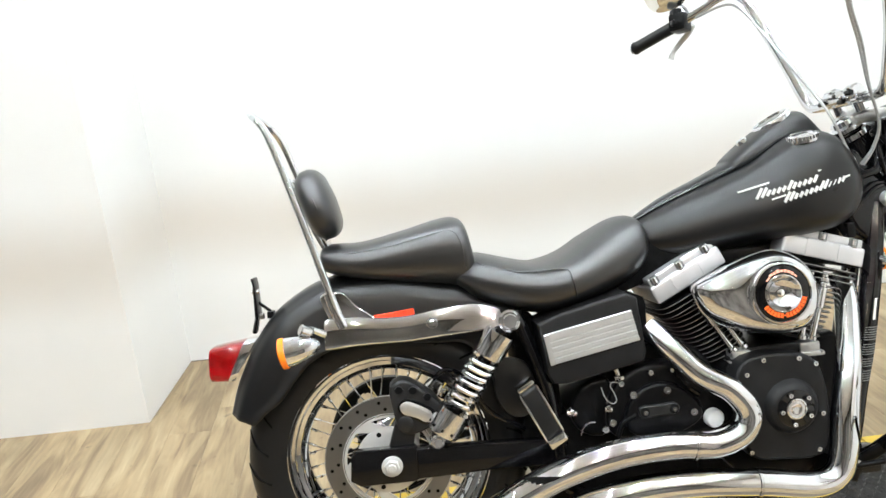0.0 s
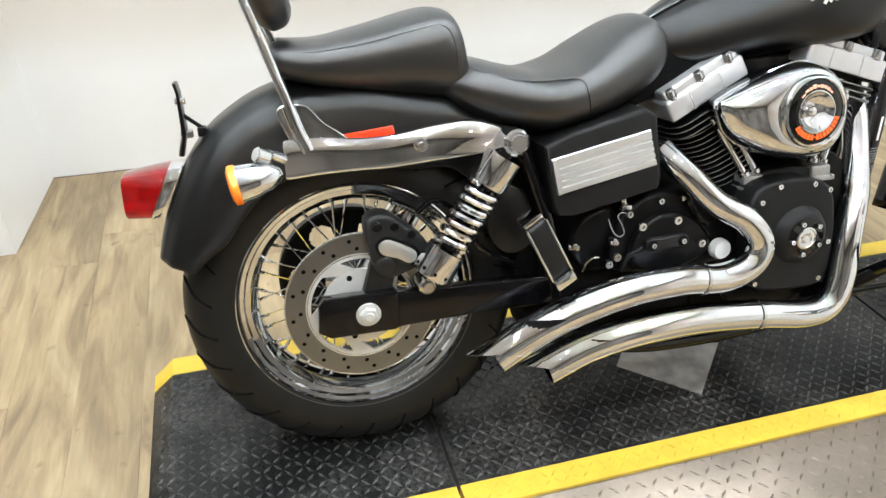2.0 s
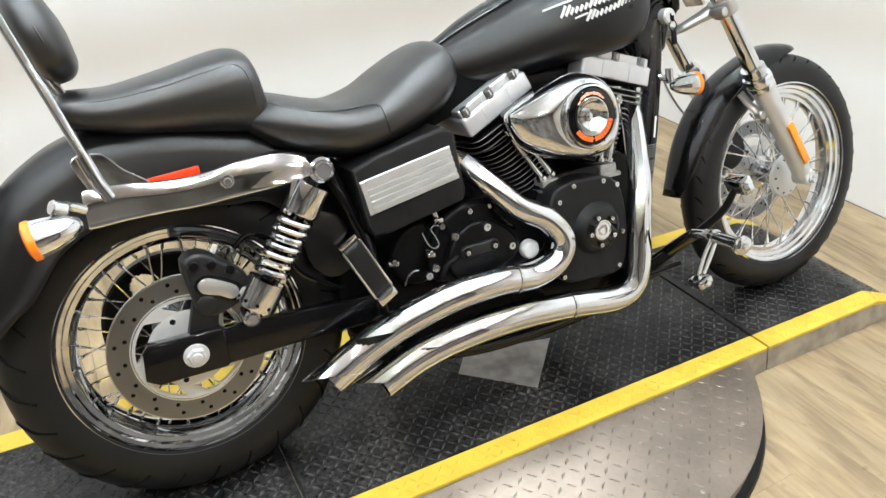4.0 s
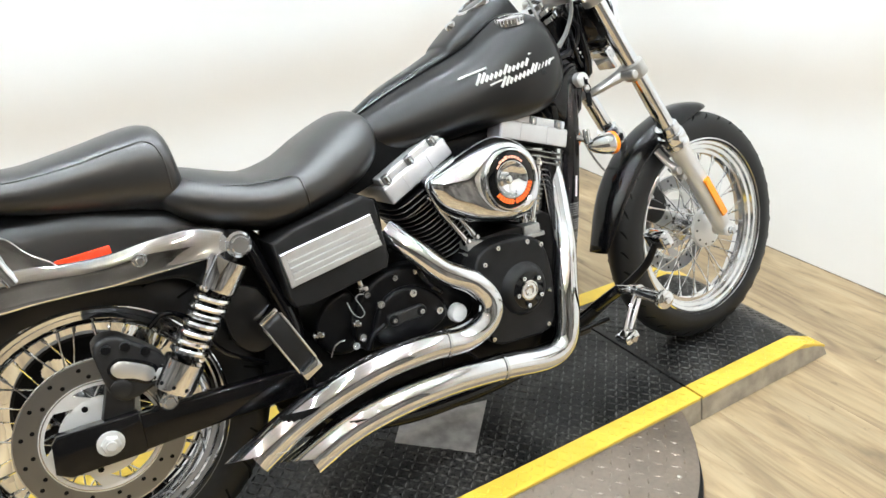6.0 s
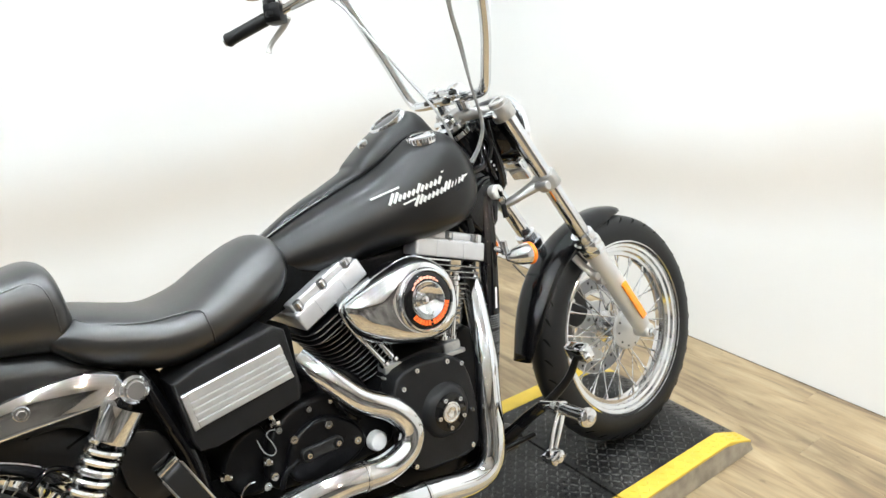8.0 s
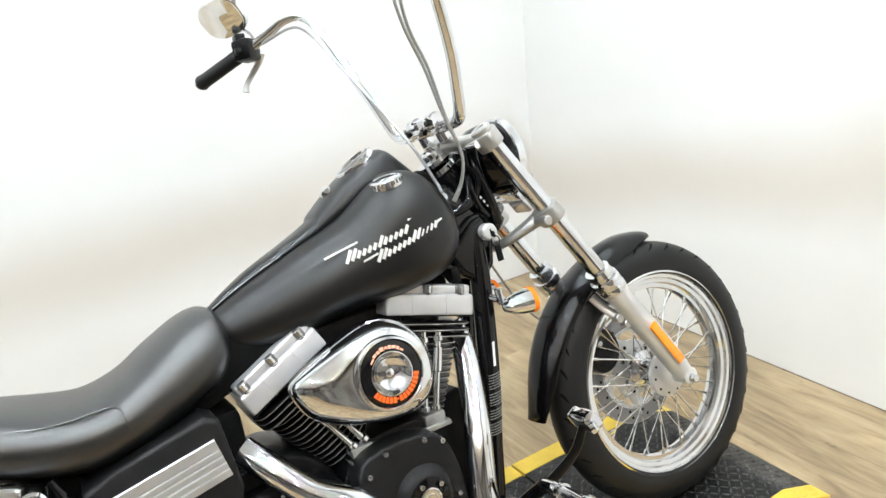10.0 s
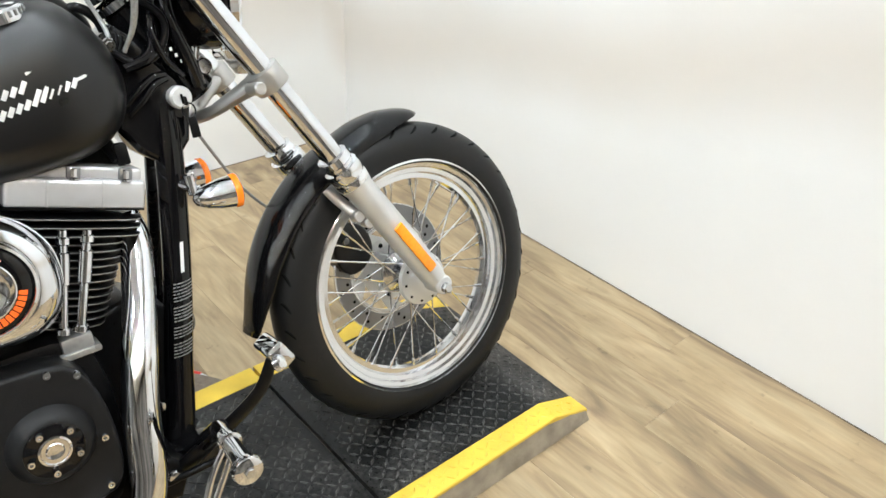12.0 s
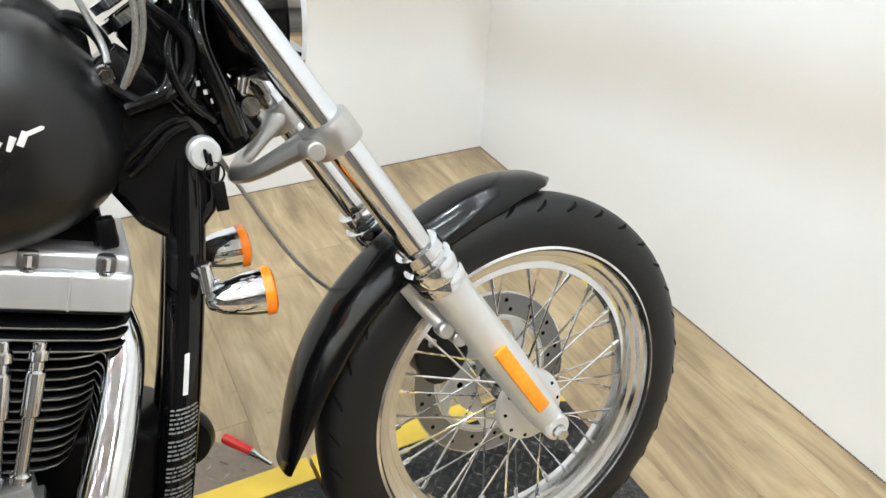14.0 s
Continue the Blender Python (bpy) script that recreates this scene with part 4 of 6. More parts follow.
lamp = part("tail_lamp", loft([lamp_ring(0.0), lamp_ring(0.5), lamp_ring(0.93), lamp_ring(1.0, 0.94), lamp_ring(1.03, 0.7)]), RED, bike, "red tail lamp lens")
part("lamp_base", loft([lamp_ring(-0.30, 0.98), lamp_ring(-0.05, 1.05), lamp_ring(0.02, 1.04)]), CHROME, lamp, "chrome lamp base")
bracket = part("plate_bracket", join(prism([(-0.287, 0.752), (-0.282, 0.752), (-0.279, 0.735), (-0.2765, 0.668), (-0.284, 0.664), (-0.2835, 0.735)], -0.055, -0.005, 0.0015), rod((-0.279, -0.03, 0.696), (-0.250, -0.03, 0.671), 0.0035),
                                     box((-0.253, -0.03, 0.667), (0.014, 0.03, 0.016), 0.003), box((-0.2835, -0.03, 0.652), (0.006, 0.03, 0.05), 0.002, Matrix.Rotation(radians(12), 4, "Y"))), BLACK, bike, "black number plate bracket")
part("bracket_bolt", rod((-0.287, -0.045, 0.722), (-0.271, -0.045, 0.722), 0.0055, seg=8), CHROME_WORN, bracket, "chrome bolt")
part("plate_mount", join(box((-0.277, -0.034, 0.665), (0.020, 0.016, 0.014), 0.003), box((-0.286, -0.034, 0.645), (0.010, 0.020, 0.038), 0.004, Matrix.Rotation(radians(14), 4, "Y"))), CHROME_WORN, bracket, "chrome mount")


def turn_signal(tip, base, name, r=0.03):
    """A chrome bullet lamp whose amber lens faces along tip - base."""
    tip, base = Vector(tip), Vector(base)
    ax = (tip - base).normalized()
    ln = (tip - base).length
    ob = part(name, lathe([(0.002, 0), (r * 0.35, ln * 0.04), (r * 0.7, ln * 0.25), (r * 0.93, ln * 0.55), (r, ln * 0.82), (r * 0.9, ln * 0.84)], base, ax, 32, True), CHROME, bike, "chrome bullet turn signal")
    part("lens", lathe([(r * 1.0, ln * 0.82), (r * 1.06, ln * 0.85), (r * 1.05, ln * 0.95), (r * 0.85, ln * 0.99), (0.002, ln)], base, ax, 32, True), AMBER, ob, "amber lens")
    return ob


for s in (-1, 1):
    sig = turn_signal((-0.214, s * 0.195, 0.603), (-0.130, s * 0.195, 0.618), "rear_turn_signal", 0.031)
    part("stalk", join(sweep([(-0.155, s * 0.185, 0.635), (-0.15, s * 0.17, 0.645), (-0.125, s * 0.15, 0.63)], 0.009, 10), rod((-0.17, s * 0.19, 0.65), (-0.15, s * 0.18, 0.64), 0.013)), CHROME, sig, "chrome stalk")
    sig = turn_signal((1.278, s * 0.075 - 0.03, 0.646 + 0.01 * (s > 0)), (1.198, s * 0.07 - 0.03, 0.648 + 0.01 * (s > 0)), "front_turn_signal", 0.027)
    part("stalk", join(rod((1.215, s * 0.06 - 0.03, 0.66), (1.18, s * 0.03 - 0.01, 0.68), 0.008), rod((1.205, s * 0.06 - 0.03, 0.655), (1.205, s * 0.06 - 0.03, 0.69), 0.009)), CHROME, sig, "chrome stalk")

# frame
tubes = {
    "down_tube": ([(1.212, -0.036, 0.80), (1.193, -0.044, 0.70), (1.16, -0.052, 0.55), (1.120, -0.058, 0.38), (1.09, -0.066, 0.24), (1.05, -0.076, 0.17), (0.96, -0.085, 0.145)], 0.0235),
    "backbone": ([(1.2, 0, 0.86), (1.0, 0, 0.77), (0.75, 0, 0.72), (0.6, 0, 0.70), (0.45, 0, 0.64)], 0.026),
}
for name, (pts, r) in tubes.items():
    for s in ((1, -1) if abs(pts[0][1]) > 0 else (1,)):
        part(name, sweep([(x, y * s * (1.0 if s > 0 else 0.7), z) for x, y, z in pts], r if s > 0 else r * 0.85, 16), GLOSS, bike, "gloss black frame tube")
for s in (1, -1):
    part("lower_rail", sweep([(0.98, -0.085 * s, 0.145), (0.8, -0.1 * s, 0.14), (0.6, -0.11 * s, 0.15), (0.45, -0.115 * s, 0.19), (0.36, -0.12 * s, 0.27)], 0.018, 14), GLOSS, bike)
    part("seat_tube", sweep([(0.29, -0.115 * s, 0.64), (0.325, -0.12 * s, 0.55), (0.36, -0.12 * s, 0.45), (0.38, -0.12 * s, 0.30)], 0.016, 14), GLOSS, bike)
neck = part("steering_head", join(rod(HEAD - HEADAXIS * 0.17, HEAD + HEADAXIS * 0.015, 0.036, seg=28),
                                  prism([(1.12, 0.905), (1.165, 0.935), (1.205, 0.90), (1.245, 0.835), (1.252, 0.79), (1.236, 0.735), (1.195, 0.695), (1.150, 0.735), (1.128, 0.775), (1.118, 0.85)], -0.056, 0.056, 0.016, 4)), GLOSS, bike, "gloss black steering head")
for dz in (0.0, -0.017):
    part("gusset_rib", sweep([(1.150, -0.056, 0.812 + dz), (1.176, -0.061, 0.831 + dz), (1.200, -0.062, 0.846 + dz * 0.7), (1.222, -0.060, 0.848 + dz * 0.4)], 0.0055, 10), GLOSS, neck)
part("neck_cup", join(lathe([(0.036, 0.012), (0.043, 0.014), (0.043, 0.026), (0.036, 0.028)], HEAD, HEADAXIS, 32), lathe([(0.03, 0.034), (0.04, 0.036), (0.04, 0.046), (0.026, 0.05), (0.024, 0.062), (0.012, 0.068), (0.001, 0.068)], HEAD, HEADAXIS, 32, True)), CHROME, neck, "chrome bearing cup")
part("ignition_lock", lathe([(0.0005, 0.011), (0.004, 0.011), (0.0045, 0.013), (0.015, 0.013), (0.0185, 0.009), (0.0185, -0.02)], (1.232, -0.066, 0.808), (0, -1, 0), 32, True), ALLOY, neck, "silver ignition lock")
part("key_slot", box((1.232, -0.0795, 0.806), (0.0035, 0.002, 0.016), 0.0005), SHADEBLACK, neck)
keyring = [V(1.238 + 0.011 * math.sin(a), -0.078, 0.786 + 0.012 * math.cos(a)) for a in (2 * math.pi * k / 16 for k in range(17))]
part("key", join(sweep(keyring, 0.0014, 6, 2), box((1.236, -0.078, 0.802), (0.004, 0.014, 0.014), 0.001), box((1.240, -0.077, 0.758), (0.015, 0.005, 0.034), 0.0024)), BLACK, neck, "ignition key with black fob")
DT = spline(tubes["down_tube"][0], 12)


def tube_strip(z0, z1, a0, a1):
    """A thin curved strip on the down tube between two heights; angles turn from the right side towards ahead."""
    rings = []
    for z in (z0, z1):
        k = min(range(len(DT)), key=lambda q: abs(DT[q].z - z))
        n = k + 1 if DT[k].z > z else k - 1
        p = DT[k].lerp(DT[n], (z - DT[k].z) / (DT[n].z - DT[k].z))
        row = [p + V(r * math.sin(radians(a0 + (a1 - a0) * f / 4)), -r * math.cos(radians(a0 + (a1 - a0) * f / 4)), 0) for f in range(5) for r in (0.0242,)]
        row += [p + V(0.0225 * math.sin(radians(a0 + (a1 - a0) * f / 4)), -0.0225 * math.cos(radians(a0 + (a1 - a0) * f / 4)), 0) for f in range(4, -1, -1)]
        rings.append(row)
    return loft(rings)


rnd = random.Random(8)
lines = []
for k in range(23):
    if k in (6, 12, 17):
        continue
    z, a = 0.512 - 0.0056 * k, -34.0
    while a < 50:
        e = min(a + rnd.uniform(8, 26), 52)
        lines.append(tube_strip(z, z + 0.0019, a, e))
        a = e + 4
label_ob = part("warning_label", join(*lines), PRINT, bike, "rows of small grey print")
label_ob["kind"] = "stuff"
part("frame_sticker", tube_strip(0.530, 0.580, -2, 12), WHITEPRINT, bike, "narrow white sticker")

# fork, clamps, headlamp
fork_dir = -HEADAXIS
for s in (-1, 1):
    y = s * 0.108
    top = V(1.256, y, 1.018)
    low = FAX + V(0.0, y, 0.005)
    along = (low - top).normalized()
    tot = (low - top).length
    leg = steered("fork_tube", rod(top, top + along * tot * 0.62, 0.0215, seg=28), CHROME, bike, "chrome fork tube")
    p = top + along * tot * 0.56
    steered("fork_slider", join(lathe([(0.026, 0), (0.031, 0.004), (0.031, 0.05), (0.028, 0.06), (0.028, 0.2), (0.026, 0.30), (0.023, 0.335), (0.012, 0.342)], p, along, 28, True),
                                rod(low + V(0, 0.026, 0.0), low + V(0, -0.024, 0.0), 0.0205, seg=24)), ALLOY, leg, "satin alloy fork slider")
    steered("dust_cover", lathe([(0.022, -0.024), (0.030, -0.022), (0.031, -0.008), (0.028, -0.005), (0.028, 0.0), (0.034, 0.003), (0.0355, 0.010), (0.0355, 0.022), (0.033, 0.027), (0.0345, 0.030), (0.034, 0.042), (0.0315, 0.045)], p, along, 32, True), CHROME, leg, "chrome dust cover")
    r0, r1 = V(1.537, s * 0.140, 0.500), V(1.602, s * 0.140, 0.384)
    mid = (r0 + r1) / 2
    q = (r1 - r0).normalized()
    steered("fork_reflector", moved(box((0, 0, 0), (0.128, 0.007, 0.021), 0.003), Matrix.Translation(mid) @ Matrix.Rotation(math.atan2(-q.z, q.x), 4, "Y")), REFLEX, leg, "amber reflector strip")
    steered("fork_cap", lathe([(0.022, -0.042), (0.030, -0.040), (0.0305, -0.008), (0.0285, -0.004), (0.024, -0.003), (0.0235, 0.006), (0.020, 0.009), (0.012, 0.009), (0.011, 0.006), (0.001, 0.006)], top - along * 0.002, -along, 32, True), CLAMP, leg, "alloy fork cap")
    cl = top + along * 0.235
    steered("clamp_ring", join(lathe([(0.022, -0.019), (0.031, -0.018), (0.032, -0.014), (0.032, 0.014), (0.031, 0.018), (0.022, 0.019)], cl, along, 32, True), rod(cl + V(-0.03, s * 0.034, -0.012), cl + V(-0.03, s * -0.008, -0.012), 0.011, seg=16)), CLAMP, leg, "alloy clamp ring")
    steered("axle_nut", join(rod(FAX + V(0, s * 0.128, 0), FAX + V(0, s * 0.144, 0), 0.0105, seg=6), rod(FAX + V(0, s * 0.10, 0), FAX + V(0, s * 0.132, 0), 0.0145, seg=20)), CHROME_WORN, leg, "axle nut")
    steered("fender_mount", join(sweep([V(1.482, s * 0.098, 0.535), V(1.465, s * 0.082, 0.56), V(1.45, s * 0.070, 0.59)], 0.011, 10, flat=0.45), rod(V(1.482, s * 0.110, 0.53), V(1.482, s * 0.088, 0.53), 0.0115), rod(V(1.50, s * 0.110, 0.512), V(1.50, s * 0.088, 0.512), 0.0105)), CLAMP, leg, "alloy fender mount")
fcal = steered("front_caliper", prism(rounded([(1.50, 0.46), (1.535, 0.475), (1.575, 0.45), (1.585, 0.40), (1.56, 0.365), (1.52, 0.36), (1.495, 0.40)], 3), 0.045, 0.10, 0.008, 3), CAST, bike, "black front brake caliper")
steered("caliper_bolt", rod((1.52, 0.047, 0.44), (1.52, 0.037, 0.44), 0.008, seg=12), CHROME_WORN, fcal)
t0 = V(1.256, 0, 1.018)
clamp_at = [t0 + fork_dir * 0.02, t0 + fork_dir * 0.235]
c0, c1 = clamp_at
uc = steered("upper_clamp", join(*[sweep([c0 + V(-0.01, s * 0.098, 0.004), c0 + V(-0.03, s * 0.075, 0.006), c0 + V(-0.05, s * 0.045, 0.006), c0 + V(-0.06, 0, 0.006)], [0.016, 0.014, 0.015, 0.017], 12, flat=1.1) for s in (-1, 1)],
        lathe([(0.026, -0.016), (0.028, -0.012), (0.028, 0.012), (0.024, 0.017), (0.001, 0.018)], c0 + V(-0.062, 0, 0.004), HEADAXIS, 28, True)), CLAMP, bike, "cast alloy upper fork clamp")
for s in (-1, 1):
    steered("pinch_bolt", rod(c0 + V(-0.034, s * 0.118, -0.006), c0 + V(-0.034, s * 0.07, -0.006), 0.010, seg=14), CHROME, uc, "chrome pinch bolt")
lc = steered("lower_clamp", join(*[sweep([c1 + V(-0.010, s * 0.100, -0.002), c1 + V(-0.045, s * 0.072, -0.022), c1 + V(-0.082, s * 0.035, -0.044), c1 + V(-0.095, 0, -0.050)], [0.018, 0.013, 0.010, 0.012], 12, flat=1.3) for s in (-1, 1)]), CLAMP, bike, "cast alloy lower fork clamp")
steered("lamp_bracket", join(box(c1 + V(-0.012, -0.02, 0.032), (0.012, 0.06, 0.055), 0.004, Matrix.Rotation(-RAKE, 4, "Y")), rod(c1 + V(-0.01, -0.05, 0.045), c1 + V(-0.01, 0.05, 0.045), 0.012, seg=16)), CHROME_WORN, lc, "chrome lamp bracket")
lamp_c = V(1.335, 0, 0.955)
la = V(0.985, 0, -0.06).normalized()
head = steered("headlamp", lathe([(0.01, -0.085), (0.05, -0.075), (0.076, -0.045), (0.086, -0.01), (0.087, 0.012)], lamp_c, la, 40, True), GLOSS, bike, "gloss black headlamp shell")
steered("headlamp_rim", lathe([(0.087, 0.010), (0.092, 0.012), (0.093, 0.026), (0.087, 0.034), (0.08, 0.034)], lamp_c, la, 40), CHROME, head, "chrome headlamp rim")
steered("headlamp_lens", lathe([(0.001, 0.046), (0.04, 0.042), (0.082, 0.032)], lamp_c, la, 40, True), GLASS, head, "clear headlamp lens")
steered("lamp_mount", join(sweep([(1.30, 0, 0.88), (1.29, 0, 0.85), (1.285, 0, 0.82)], 0.012, 10), rod((1.30, -0.03, 0.845), (1.30, 0.03, 0.845), 0.014)), CHROME_WORN, bike)
for k, (pts, rr) in enumerate((([(1.262, -0.045, 0.985), (1.25, -0.06, 0.93), (1.262, -0.06, 0.87), (1.275, -0.045, 0.82)], 0.013), ([(1.25, -0.03, 0.99), (1.225, -0.055, 0.93), (1.205, -0.065, 0.88), (1.16, -0.06, 0.865)], 0.010),
                               ([(1.28, -0.02, 0.95), (1.25, -0.035, 0.90), (1.225, -0.04, 0.86), (1.21, -0.03, 0.82)], 0.014), ([(1.26, 0.03, 0.99), (1.25, 0.04, 0.92), (1.26, 0.04, 0.85)], 0.016),
                               ([(1.285, -0.005, 0.97), (1.262, -0.01, 0.90), (1.268, -0.02, 0.83)], 0.019), ([(1.235, -0.05, 0.96), (1.212, -0.075, 0.915), (1.222, -0.072, 0.87), (1.25, -0.055, 0.84)], 0.006))):
    steered("wiring_loom", sweep(pts, rr, 10, 6), GLOSS, bike, "glossy black wiring bundle")
steered("loom_tag", join(*[box((1.233 + 0.0062 * k, -0.0615, 0.893 - 0.0105 * k), (0.004, 0.001, 0.0052), 0) for k in range(6)]), WHITEPRINT, bike, "plain white print on the loom")

# handlebar
def on_bars(name, bm, material, parent, label="", sharp=38):
    return part(name, moved(bm, STEER), material, parent, label, sharp)


LB = [V(1.19, 0.0, 1.050), V(1.19, 0.112, 1.050), V(1.187, 0.146, 1.062), V(1.179, 0.170, 1.104), V(1.161, 0.209, 1.194), V(1.118, 0.262, 1.338), V(1.105, 0.283, 1.385), V(1.085, 0.312, 1.411), V(1.052, 0.336, 1.410), V(1.018, 0.365, 1.390), V(0.963, 0.410, 1.364), V(0.851, 0.505, 1.317)]
RB = [V(p.x, -p.y, p.z) for p in LB]
bars = on_bars("handlebar", sweep(RB[:0:-1] + LB, 0.0127, 16, 7), CHROME, bike, "tall chrome ape-hanger handlebar")
for s in (-1, 1):
    a, b = V(0.978, s * 0.398, 1.371), V(0.858, s * 0.500, 1.320)
    on_bars("grip", lathe([(0.016, 0), (0.0185, 0.004), (0.018, 0.02), (0.018, 0.11), (0.020, 0.122), (0.016, 0.13)], a + (b - a) * 0.24, b - a, 20, True), RUBBER, bars, "black rubber grip")
    h = a + (b - a) * 0.08
    on_bars("switch_housing", join(box(h, (0.064, 0.05, 0.054), 0.012, Matrix.Rotation(radians(45 * s), 4, "Z")), box(h + V(-0.012, 0, 0.030), (0.026, 0.034, 0.022), 0.005), box(h + V(-0.028, -s * 0.02, -0.004), (0.016, 0.02, 0.016), 0.004), box(h + V(0.012, s * 0.01, 0.012), (0.03, 0.03, 0.03), 0.006)), BLACK, bars, "black switch housing")
    on_bars("lever", sweep([h + V(0.035, 0.0, -0.008), h + V(0.028, s * 0.02, -0.03), h + V(0.012, s * 0.045, -0.052), h + V(-0.004, s * 0.058, -0.074), h + V(-0.010, s * 0.060, -0.092)], [0.012, 0.009, 0.0075, 0.007, 0.0095], 10, flat=0.7), ALLOY, bars, "alloy hand lever")
    mc = h + V(-0.032, s * 0.03, 0.092)
    mx = []
    for k in range(28):
        a2 = 2 * math.pi * k / 28
        mx.append((0.072 * math.copysign(abs(math.cos(a2)) ** 0.75, math.cos(a2)), 0.052 * math.copysign(abs(math.sin(a2)) ** 0.75, math.sin(a2))))
    face = Matrix.Translation(mc) @ V(-0.74, -0.36 * s, -0.56).normalized().to_track_quat("-Y", "Z").to_matrix().to_4x4()
    mir = on_bars("mirror", moved(prism(mx, -0.003, 0.018, 0.007, 3), face), CHROME, bars, "chrome mirror shell")
    on_bars("mirror_glass", moved(prism([(x * 0.95, z * 0.93) for x, z in mx], -0.0052, -0.0025, 0.001), face), MIRROR, mir, "mirror glass")
    on_bars("mirror_stem", sweep([mc + V(0.016, 0, -0.01), mc + V(0.035, -s * 0.012, -0.03), mc + V(0.05, -s * 0.03, -0.05), h + V(0.025, -s * 0.01, 0.015)], 0.0045, 8), CHROME, mir)
for s in (-1, 1):
    on_bars("riser", join(rod((1.205, s * 0.04, 1.02), (1.187, s * 0.04, 1.068), 0.016, seg=20), rod((1.187, s * 0.025, 1.062), (1.187, s * 0.055, 1.062), 0.024, seg=20)), CHROME, bars, "chrome riser clamp")
on_bars("riser_bridge", join(box((1.185, 0, 1.068), (0.034, 0.10, 0.016), 0.005), rod((1.17, -0.045, 1.052), (1.17, 0.045, 1.052), 0.008)), CHROME_WORN, bars, "chrome riser bridge")
for dx, dy, dz in ((-0.022, -0.055, 0.008), (-0.026, -0.03, -0.010), (-0.016, 0.02, 0.010), (-0.026, 0.045, -0.004), (-0.018, -0.07, -0.012)):
    c = V(1.185 + dx, dy, 1.056 + dz)
    clip = on_bars("wire_clip", rod(c + V(0, -0.010, 0), c + V(0, 0.010, 0), 0.0065, seg=12), GLOSS if dx < -0.02 else CHROME, bars, "small cable clip")
    on_bars("clip_bolt", rod(c + V(0.004, 0, 0.004), c + V(-0.004, 0, 0.013), 0.0045, seg=8), CHROME, clip)

# cables and hoses
cables = [
    ([(1.16, -0.085, 0.890), (1.178, -0.105, 0.93), (1.182, -0.125, 0.985), (1.155, -0.135, 1.07), (1.135, -0.14, 1.165), (1.092, -0.175, 1.24), (1.07, -0.20, 1.31), (1.04, -0.27, 1.40), (1.0, -0.35, 1.40)], 0.0033, CABLE),
    ([(1.165, -0.07, 0.892), (1.186, -0.09, 0.93), (1.192, -0.11, 0.985), (1.168, -0.12, 1.07), (1.150, -0.13, 1.165), (1.110, -0.16, 1.24), (1.09, -0.19, 1.31), (1.055, -0.265, 1.395), (1.01, -0.345, 1.395)], 0.0033, CABLE),
    ([(1.152, -0.055, 0.915), (1.150, -0.045, 0.94), (1.128, -0.03, 1.02), (1.12, 0.06, 1.12), (1.10, 0.17, 1.25), (1.08, 0.25, 1.35), (1.06, 0.31, 1.385), (1.0, 0.37, 1.37)], 0.0036, CABLE),
    ([(1.235, 0.03, 0.86), (1.262, 0.05, 0.785), (1.30, 0.06, 0.70), (1.345, 0.07, 0.61), (1.40, 0.08, 0.54), (1.50, 0.09, 0.45)], 0.0030, CABLE),
    ([(1.20, -0.07, 0.97), (1.235, -0.075, 0.93), (1.22, -0.07, 0.885), (1.18, -0.065, 0.87), (1.14, -0.06, 0.90)], 0.006, BLACK),
]
for pts, r, m in cables:
    steered("cable", sweep(pts, r, 8, 6), m, bike, "thin control cable")
part("cable_bolt", join(rod((1.148, -0.05, 0.905), (1.148, -0.072, 0.905), 0.011, seg=16), rod((1.148, -0.072, 0.905), (1.148, -0.078, 0.905), 0.006, seg=6)), CHROME, bike, "chrome tank bolt")
part("hose", sweep([(1.10, -0.02, 0.955), (1.125, -0.03, 0.965), (1.15, -0.03, 0.945), (1.16, -0.02, 0.91)], 0.008, 10), BLACK, bike)
part("petcock", join(rod((1.10, -0.06, 0.77), (1.11, -0.085, 0.735), 0.010), box((1.115, -0.085, 0.745), (0.02, 0.02, 0.035), 0.006)), BLACK, bike)

